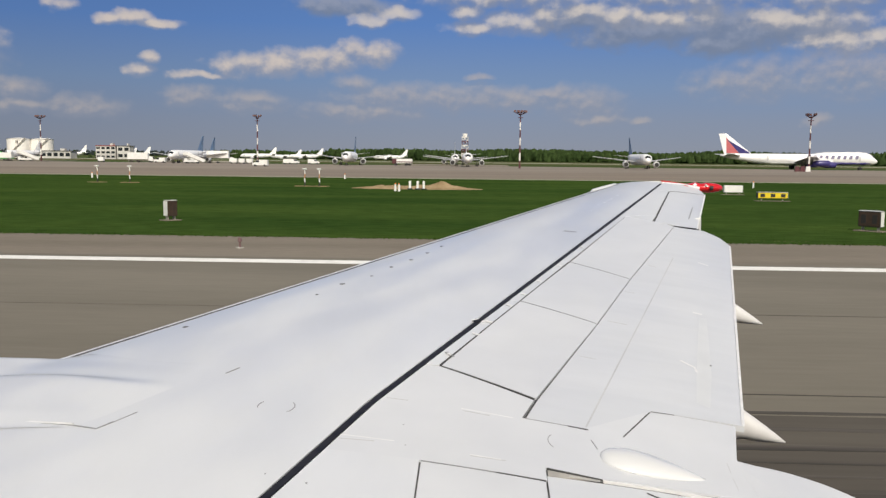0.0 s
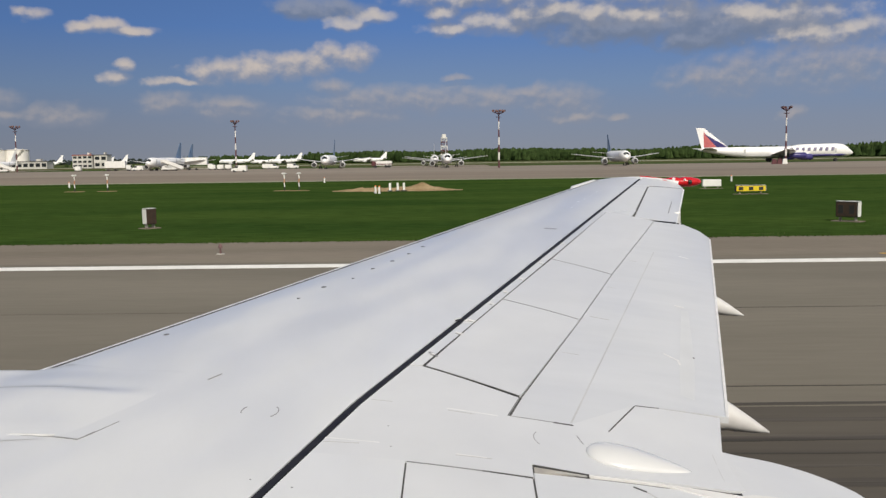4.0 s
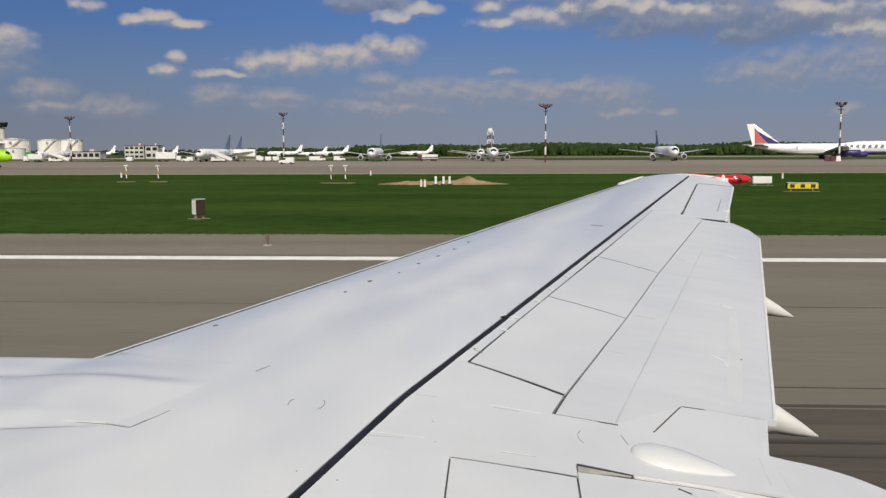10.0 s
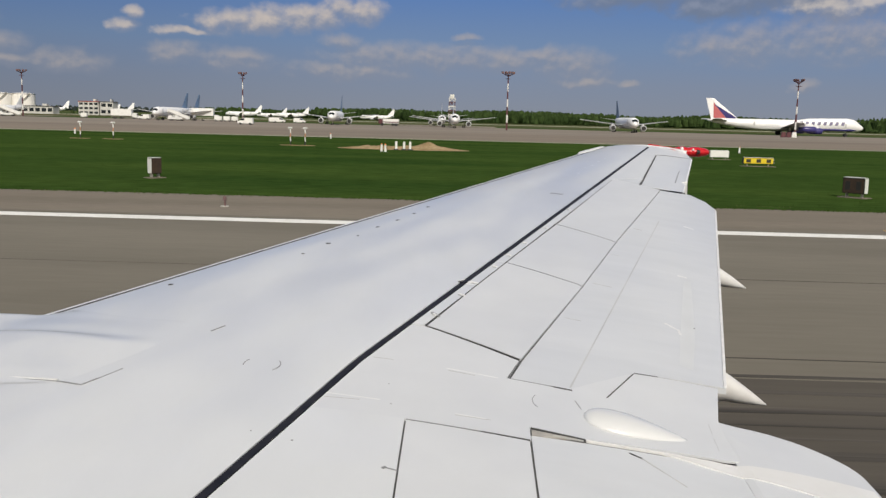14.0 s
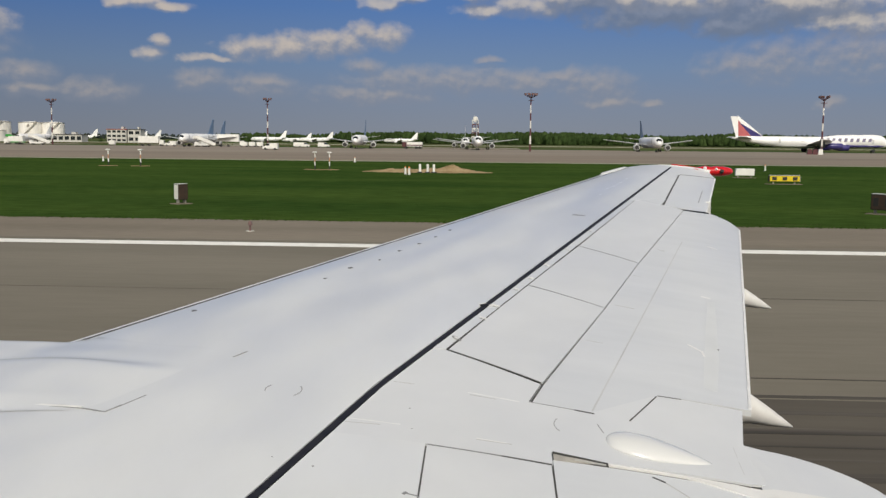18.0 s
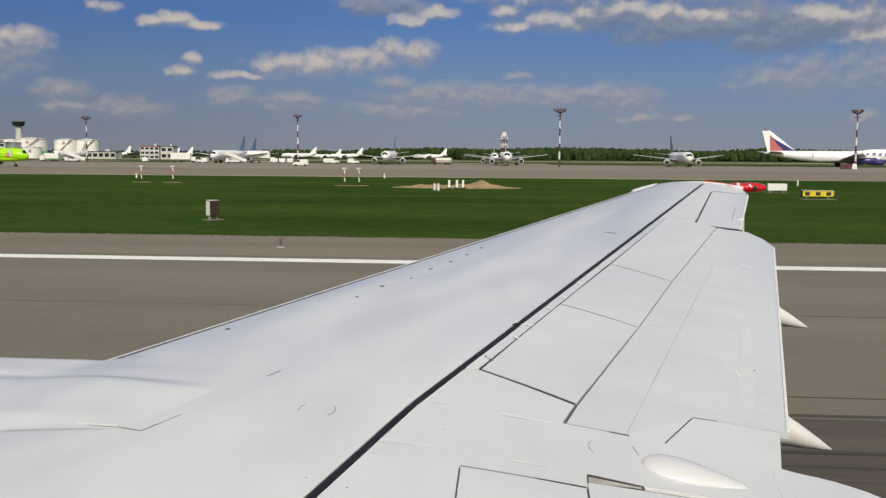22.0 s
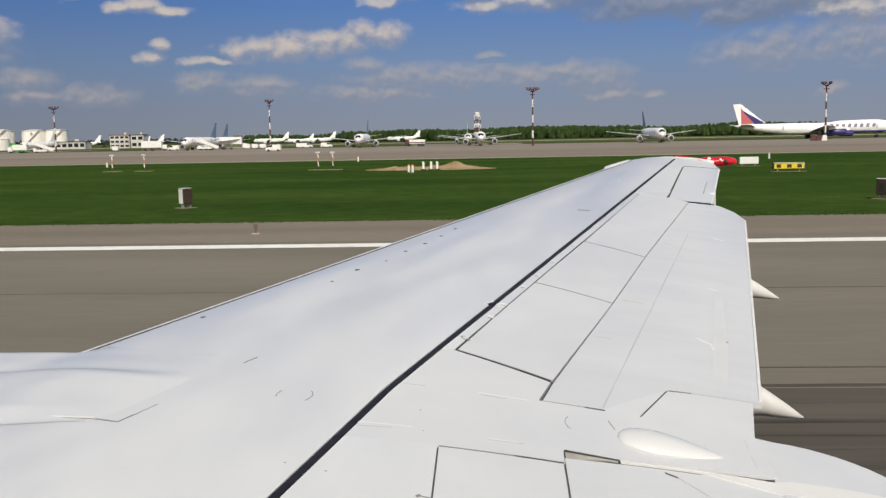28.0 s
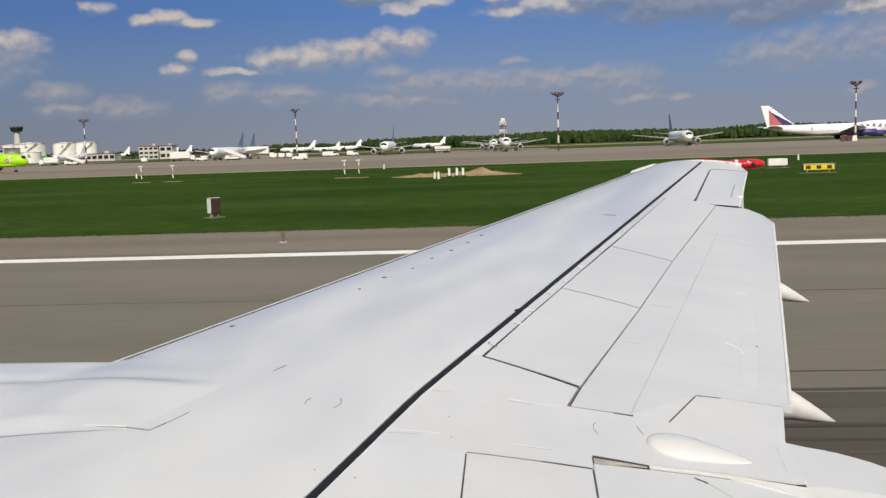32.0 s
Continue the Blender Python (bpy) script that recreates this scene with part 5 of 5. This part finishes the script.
# ---- things on the grass ----
def approach_light(at):
    a = thing("approach_light", at, "orange and white striped post with a white lamp head", "light", "grass light posts")
    for i in range(4):
        b = bmesh.new()
        tube(b, (0.05 * (i % 2), 0, 0.9 * i * 0.55), (0.05 * ((i + 1) % 2), 0, 0.9 * (i + 1) * 0.55), 0.075, 0.075, 8)
        part("post_band", b, (BLACK, WHITE, POSTORANGE, WHITE)[i], a)
    b = bmesh.new()
    box(b, (0, 0, 2.12), (0.62, 0.4, 0.2), 0.08)
    part("lamp_head", b, WHITE, a)
    b = bmesh.new()
    slab(b, [(1.3 * math.cos(0.5 * i), 0.9 * math.sin(0.5 * i)) for i in range(12)], 0.0, 0.04)
    part("bare_earth_base", b, SAND, a)
    return a


first_post = approach_light((-49.9, 118, -0.03))
for x, y in ((-45.6, 118), (-21.4, 112), (-19.6, 112)):
    copy_thing(first_post, pose(x, y, -0.03))


def sign_box(at, turn, w, h, face, label, back=BROWN, marks=0):
    a = thing("airfield_sign", at, label, "sign", "airfield signs", turn)
    b = bmesh.new()
    box(b, (0, 0, 0.25 + h / 2), (w, 0.45, h), 0.03)
    part("sign_case", b, back, a)
    b = bmesh.new()
    box(b, (w / 2 + 0.012, 0, 0.25 + h / 2), (0.02, 0.38, h - 0.06))
    part("white_end", b, WHITE, a)
    b = bmesh.new()
    box(b, (0, 0, 0.25 + h + 0.012), (w - 0.02, 0.42, 0.02))
    part("pale_top", b, WHITE, a)
    b = bmesh.new()
    box(b, (0, -0.235, 0.25 + h / 2), (w - 0.1, 0.02, h - 0.1))
    f = part("sign_face", b, face, a)
    for i in range(marks):
        b = bmesh.new()
        box(b, (-w / 2 + (i + 0.5) * w / marks, -0.25, 0.25 + h / 2), (w / marks * 0.45, 0.012, h * 0.55))
        part("marking", b, BLACK, f)
    b = bmesh.new()
    box(b, (0, 0, 0.02), (w + 0.4, 0.8, 0.05), 0.02)
    part("plinth", b, CONC, a)
    for s in (-0.35, 0.35):
        b = bmesh.new()
        box(b, (s * w, 0, 0.16), (0.08, 0.2, 0.2))
        part("leg", b, STEEL, a)
    return a


sign_box((21.2, 50, -0.03), -47, 1.2, 0.85, BROWN, "black-faced guidance sign with a white end, on the grass", BLACK, 2)
sign_box((27.3, 86, -0.03), 0, 2.8, 0.58, YELLOW, "yellow and black guidance sign on the grass", BLACK, 3)
sign_box((27.8, 101, -0.03), 0, 2.0, 0.75, WHITE, "white low sign board on the grass", WHITE)
sign_box((-17.4, 51, -0.03), -129, 0.62, 0.88, BROWN, "square brown-backed sign box with a pale edge on the grass", BROWN)


def marker_post(x, y):
    a = thing("marker_post", (x, y, -0.03), "short white marker post in the grass", "post", "marker posts")
    b = bmesh.new()
    tube(b, (0, 0, 0), (0, 0, 0.75), 0.14, 0.10, 8)
    part("post_shaft", b, WHITE, a)
    b = bmesh.new()
    tube(b, (0, 0, 0.75), (0, 0, 0.86), 0.13, 0.06, 8)
    part("post_cap", b, ORANGE, a)
    return a


first_marker = marker_post(-9.1, 100)
for x, y in ((-8.6, 99), (-60, 140), (-22, 150), (38, 128)):
    copy_thing(first_marker, pose(x, y, -0.03))


def edge_light(x, y):
    a = thing("runway_edge_light", (x, y, 0), "small dark runway edge lamp on the shoulder", "lamp", "runway edge lamps")
    b = bmesh.new()
    tube(b, (0, 0, 0), (0, 0, 0.04), 0.18, 0.16, 10)
    part("base_plate", b, STEEL, a)
    b = bmesh.new()
    tube(b, (0, 0, 0.04), (0, 0, 0.26), 0.04, 0.04, 8)
    part("stem", b, LAMP, a)
    b = bmesh.new()
    tube(b, (0, 0, 0.26), (0, 0, 0.42), 0.10, 0.06, 10)
    part("lamp_globe", b, LAMP, a)
    return a


first_lamp = edge_light(-9.5, 36)
copy_thing(first_lamp, pose(50.5, 36, 0))
copy_thing(first_lamp, pose(-69.5, 36, 0))


def dig_heap():
    """Low spoil heaps beside a trench."""
    bm = bmesh.new()
    nx, ny = 46, 14
    g = []
    for i in range(nx + 1):
        row = []
        for j in range(ny + 1):
            x, y = -8.0 + 16.0 * i / nx, -3.0 + 6.0 * j / ny
            d = max(0.0, 1 - (x / 8.0) ** 2 - (y / 3.0) ** 2)
            h = 0.32 * d + 0.75 * math.exp(-((x - 3.0) / 1.8) ** 2 - ((y - 0.5) / 1.0) ** 2) + 0.35 * math.exp(-((x + 3.5) / 2.4) ** 2 - (y / 1.0) ** 2)
            h *= 0.75 + 0.7 * noise.noise((x * 0.7, y * 0.9, 3.1)) + 0.2 * noise.noise((x * 2.5, y * 2.5, 1.0))
            row.append(bm.verts.new((x - 7.2, y + 108, (-0.03 + h) if d > 0 else -0.12)))
        g.append(row)
    for i in range(nx):
        for j in range(ny):
            bm.faces.new((g[i][j], g[i + 1][j], g[i + 1][j + 1], g[i][j + 1]))
    mesh_thing("earth_mound", bm, SAND, "low sandy spoil heap dug up in the grass", "earth heap", smooth=True)
    for x, lean in ((-7.9, 6), (-7.0, -9), (-6.3, 24)):
        a = thing("barrier_board", (x, 105.4, -0.03), "leaning white barrier board beside the dug earth", "barrier", "dig barriers", lean)
        b = bmesh.new()
        box(b, (0, 0, 0.5), (0.26, 0.1, 0.95), 0.02)
        part("board", b, WHITE, a)
        b = bmesh.new()
        box(b, (0, 0, 0.06), (0.6, 0.5, 0.12), 0.02)
        part("foot", b, BLACK, a)


dig_heap()


# ---- far buildings ----
def storage_tank(x, y, r, h, stair):
    a = thing("storage_tank", (x, y, -0.06), "white cylindrical fuel storage tank with a diagonal stair", "tank", "fuel tanks")
    b = bmesh.new()
    tube(b, (0, 0, 0), (0, 0, h), r, r, 36)
    part("tank_shell", b, TANKM, a)
    b = bmesh.new()
    tube(b, (0, 0, h), (0, 0, h + 0.09 * r), r * 1.01, r * 0.15, 36)
    part("roof", b, TANKM, a)
    b = bmesh.new()
    tube(b, (0, 0, h - 0.35), (0, 0, h - 0.1), r * 1.02, r * 1.02, 36)
    part("rim", b, STEEL, a)
    if stair:
        b = bmesh.new()
        pts = []
        for i in range(13):
            t = i / 12
            ang = -1.35 + stair * (1.45 * t - 0.72)
            pts.append([((r + o) * math.cos(ang), (r + o) * math.sin(ang), 0.3 + (h - 0.4) * t + dz) for o, dz in ((0.05, 0), (0.9, 0), (0.9, 1.1), (0.05, 1.1))])
        loft(b, pts)
        part("stair", b, STEEL, a)
    b = bmesh.new()
    box(b, (r * 0.3, -r * 1.0, h - 2.4), (1.6, 0.5, 1.8))
    part("hatch", b, STEEL, a)
    return a


for x, y, r, h, way in ((-417, 685, 11.5, 14.0, -1), (-398, 692, 8.5, 14, -1), (-372, 675, 11.5, 14.6, 1), (-352, 690, 8.5, 14.4, 1), (-338, 698, 8.5, 14.4, 1)):
    storage_tank(x, y, r, h, way)
for x, y, r, h in ((-352, 640, 7.0, 8), (-371, 640, 7.0, 8), (-390, 641, 7.0, 8)):
    storage_tank(x, y, r, h, 0)


def block(name, at, size, storeys, bays, wall, label, category="building", roof=ROOF):
    a = thing(name, at, label, category)
    w, d, h = size
    b = bmesh.new()
    box(b, (0, 0, h / 2), (w, d, h))
    part("wall", b, wall, a)
    b = bmesh.new()
    box(b, (0, 0, h + 0.25), (w + 0.6, d + 0.6, 0.5))
    part("roof", b, roof, a)
    b = bmesh.new()
    box(b, (w * 0.22, 0, h + 1.2), (w * 0.12, d * 0.4, 1.6))
    part("roof_plant", b, FACADE, a)
    for s in range(storeys):
        for i in range(bays):
            b = bmesh.new()
            ww, hh = w / bays, h / storeys
            box(b, (-w / 2 + (i + 0.5) * ww, -d / 2 - 0.03, (s + 0.55) * hh), (ww * 0.7, 0.12, hh * 0.5))
            part("window", b, GLASS, a)
    return a


block("terminal_building", (-470, 650, -0.06), (70, 30, 15), 3, 14, TEAL, "long terminal with blue glass front")
block("office_building", (-388, 640, -0.06), (44, 22, 11), 3, 9, FACADE, "pale three-storey airport building")
block("control_building", (-262, 640, -0.06), (14, 10, 9), 3, 4, FACADE, "small pale airfield control building with a red roof", roof=BRICKR)
block("white_annex", (-249.5, 640, -0.06), (9, 9, 9), 2, 2, FACADE, "small white annex block")
block("low_shed", (-300, 640, -0.06), (26, 10, 5), 1, 6, FACADE, "low pale shed near the fuel tanks")


def tower(at, h, label):
    a = thing("control_tower", at, label, "tower")
    b = bmesh.new()
    tube(b, (0, 0, 0), (0, 0, h), 3.0, 2.6, 12)
    part("shaft", b, FACADE, a)
    b = bmesh.new()
    tube(b, (0, 0, h), (0, 0, h + 3.5), 4.4, 5.4, 12)
    part("glazed_cab", b, GLASS, a)
    b = bmesh.new()
    tube(b, (0, 0, h + 3.5), (0, 0, h + 4.3), 5.7, 5.2, 12)
    part("roof", b, ROOF, a)


tower((-432, 765, -0.06), 27, "pale control tower with a dark glazed cab")


def lattice_tower():
    a = thing("radar_tower", (-13.6, 900, -0.06), "red and white lattice tower above the woods", "tower")
    n, h = 6, 24.0
    for i in range(n):
        z0, z1 = h * i / n, h * (i + 1) / n
        b = bmesh.new()
        w = 3.3 - 0.1 * i
        for sx in (1, -1):
            for sy in (1, -1):
                tube(b, (sx * w, sy * w, z0), (sx * (w - 0.1), sy * (w - 0.1), z1), 0.35, 0.35, 6)
        for s in (1, -1):
            tube(b, (-w, s * w, z0), (w, s * w, z1), 0.22, 0.22, 5)
            tube(b, (w, s * w, z0), (-w, s * w, z1), 0.22, 0.22, 5)
        box(b, (0, 0, z1 - 0.5), (2 * w + 0.6, 2 * w + 0.6, 1.0))
        part("tower_stage", b, MASTWHITE if i % 2 else MASTRED, a)
    b = bmesh.new()
    box(b, (0, 0, h + 1.6), (4.0, 3.0, 3.0), 0.4)
    part("radar_cabin", b, MASTWHITE, a)


lattice_tower()


# ---- woods along the horizon ----
def woods(name, spans, material, label, seed):
    """Many uneven crowns on short trunks, as one belt of trees."""
    rng = random.Random(seed)
    vs, fs = [], []
    for x0, x1, y0, y1, h0, h1, count in spans:
        for _ in range(count):
            x, y = rng.uniform(x0, x1), rng.uniform(y0, y1)
            h = rng.uniform(h0, h1) * (0.86 + 0.28 * noise.noise((x * 0.012, y * 0.01, seed)))
            w = h * rng.uniform(0.20, 0.36)
            spruce = rng.random() < 0.35
            n, base = 7, len(vs)
            prof = ((0.10, 0.06), (0.11, 1.0), (0.4, 0.72), (0.72, 0.36), (1.0, 0.03)) if spruce else ((0.12, 0.10), (0.22, 0.85), (0.5, 1.05), (0.8, 0.75), (1.0, 0.15))
            for f, q in prof:
                for i in range(n):
                    a = 2 * math.pi * i / n + rng.uniform(-0.25, 0.25)
                    rr = w * q * rng.uniform(0.72, 1.25)
                    vs.append((x + rr * math.cos(a), y + rr * math.sin(a), h * (f + rng.uniform(-0.05, 0.05)) - 0.3))
            for k in range(len(prof) - 1):
                for i in range(n):
                    p, q2 = base + k * n + i, base + k * n + (i + 1) % n
                    fs.append((p, q2, q2 + n, p + n))
            top = base + (len(prof) - 1) * n
            fs.append(tuple(top + i for i in range(n)))
            t = len(vs)
            for i in range(3):
                vs.append((x + 0.25 * math.cos(2.1 * i), y + 0.25 * math.sin(2.1 * i), -0.1))
            for i in range(3):
                vs.append((x + 0.2 * math.cos(2.1 * i), y + 0.2 * math.sin(2.1 * i), h * 0.3))
            for i in range(3):
                fs.append((t + i, t + (i + 1) % 3, t + 3 + (i + 1) % 3, t + 3 + i))
    me = bpy.data.meshes.new(name)
    me.from_pydata(vs, [], fs)
    me.materials.append(material)
    tagged(new(name, me), label, "trees", "", "stuff")


woods("woods", [(-160, 760, 960, 1080, 11, 15, 4200), (-320, -140, 1050, 1200, 9, 13, 500), (400, 900, 880, 960, 10, 17, 500)], WOOD, "dark green belt of mixed woods on the horizon", 4)
# the farthest belt gets its haze from the material colour alone
woods("far_woods", [(-1900, 1900, 1900, 2100, 9, 14, 2600)], HAZEW, "far woods coloured blue-grey to stand in for haze", 9)
woods("bushes", [(-420, -300, 720, 760, 4, 9, 24), (-90, 200, 900, 950, 2, 5, 120)], WOOD, "low dark bushes in the field", 5)


# ---- grass blades and dry tufts along the runway side ----
def tufts(name, count, x0, x1, y0, y1, size, material, label, seed, clump=0.0):
    rng = random.Random(seed)
    vs, fs = [], []
    while len(fs) < count * 2:
        x, y = rng.uniform(x0, x1), y0 + (y1 - y0) * rng.random() ** 1.6
        if clump and noise.noise((x * 0.11, y * 0.35, seed)) < clump:
            continue
        for _ in range(2):
            a, h, w = rng.uniform(0, math.pi), size * rng.uniform(0.5, 1.3), size * rng.uniform(0.5, 1.0)
            dx, dy, lx, ly = w * math.cos(a) / 2, w * math.sin(a) / 2, rng.uniform(-0.5, 0.5) * size, rng.uniform(-0.5, 0.5) * size
            b = len(vs)
            vs += [(x - dx, y - dy, -0.035), (x + dx, y + dy, -0.035), (x + dx * 0.3 + lx, y + dy * 0.3 + ly, h - 0.03), (x - dx * 0.5 + lx, y - dy * 0.5 + ly, h * 0.8 - 0.03)]
            fs.append((b, b + 1, b + 2, b + 3))
    me = bpy.data.meshes.new(name)
    me.from_pydata(vs, [], fs)
    me.materials.append(material)
    tagged(new(name, me), label, "grass", "", "stuff")


tufts("grass_blades", 6000, -40, 40, 41.4, 75, 0.045, BLADE, "short uneven green grass", 3)
tufts("edge_grass", 2600, -42, 42, 40.9, 41.7, 0.075, BLADE, "ragged grass growing over the pavement edge", 12, 0.0)
tufts("dry_grass", 2400, -45, 45, 41.2, 43.0, 0.028, STRAW, "dry yellowish grass along the pavement edge", 8, 0.30)


# ---- marks on the runway ----
def rubber_marks():
    rng = random.Random(6)
    for i in range(13):
        y = 5.0 + 8.6 * (i / 12) ** 1.1 + rng.uniform(-0.45, 0.45)
        w = rng.choice((0.12, 0.25, 0.45, 0.8)) * rng.uniform(0.8, 1.2)
        x0, x1 = rng.uniform(-30, 4), rng.uniform(9, 60)
        bm = bmesh.new()
        n = 40
        rows = []
        for k in range(n + 1):
            x = x0 + (x1 - x0) * k / n
            o = 0.10 * noise.noise((x * 0.12, i * 3.3, 0))
            ww = w * (0.65 + 0.5 * noise.noise((x * 0.5, i * 5.1, 2)))
            rows.append([(x, y + o - ww / 2, 0.0022 + 0.0002 * i), (x, y + o + ww / 2, 0.0022 + 0.0002 * i), (x, y + o + ww / 2, 0.0008), (x, y + o - ww / 2, 0.0008)])
        loft(bm, rows)
        mesh_thing("tyre_mark", bm, RUBBER, "dark streak of tyre rubber on the runway", "tyre mark", "tyre marks")


rubber_marks()
for y in (14.4, 22.0):
    bm = bmesh.new()
    box(bm, (0, y, 0.003), (400, 0.045, 0.004))
    mesh_thing("pavement_joint", bm, RUBBER, "tarred joint line in the asphalt", "joint", "", "structure")
for i in range(6):
    y = 7.0 + 2.6 * i
    bm = bmesh.new()
    box(bm, (10.4 + 11.25, y, 0.006), (22.5, 1.8, 0.008))
    mesh_thing("touchdown_marking", bm, LINE, "broad white touchdown stripe painted on the runway", "marking", "touchdown stripes", "structure")
bm = bmesh.new()
box(bm, (68, 33.7, 0.002), (105, 0.28, 0.008))
mesh_thing("taxi_lead_line", bm, YLINE, "yellow painted taxi line on the pavement", "line", "", "structure")
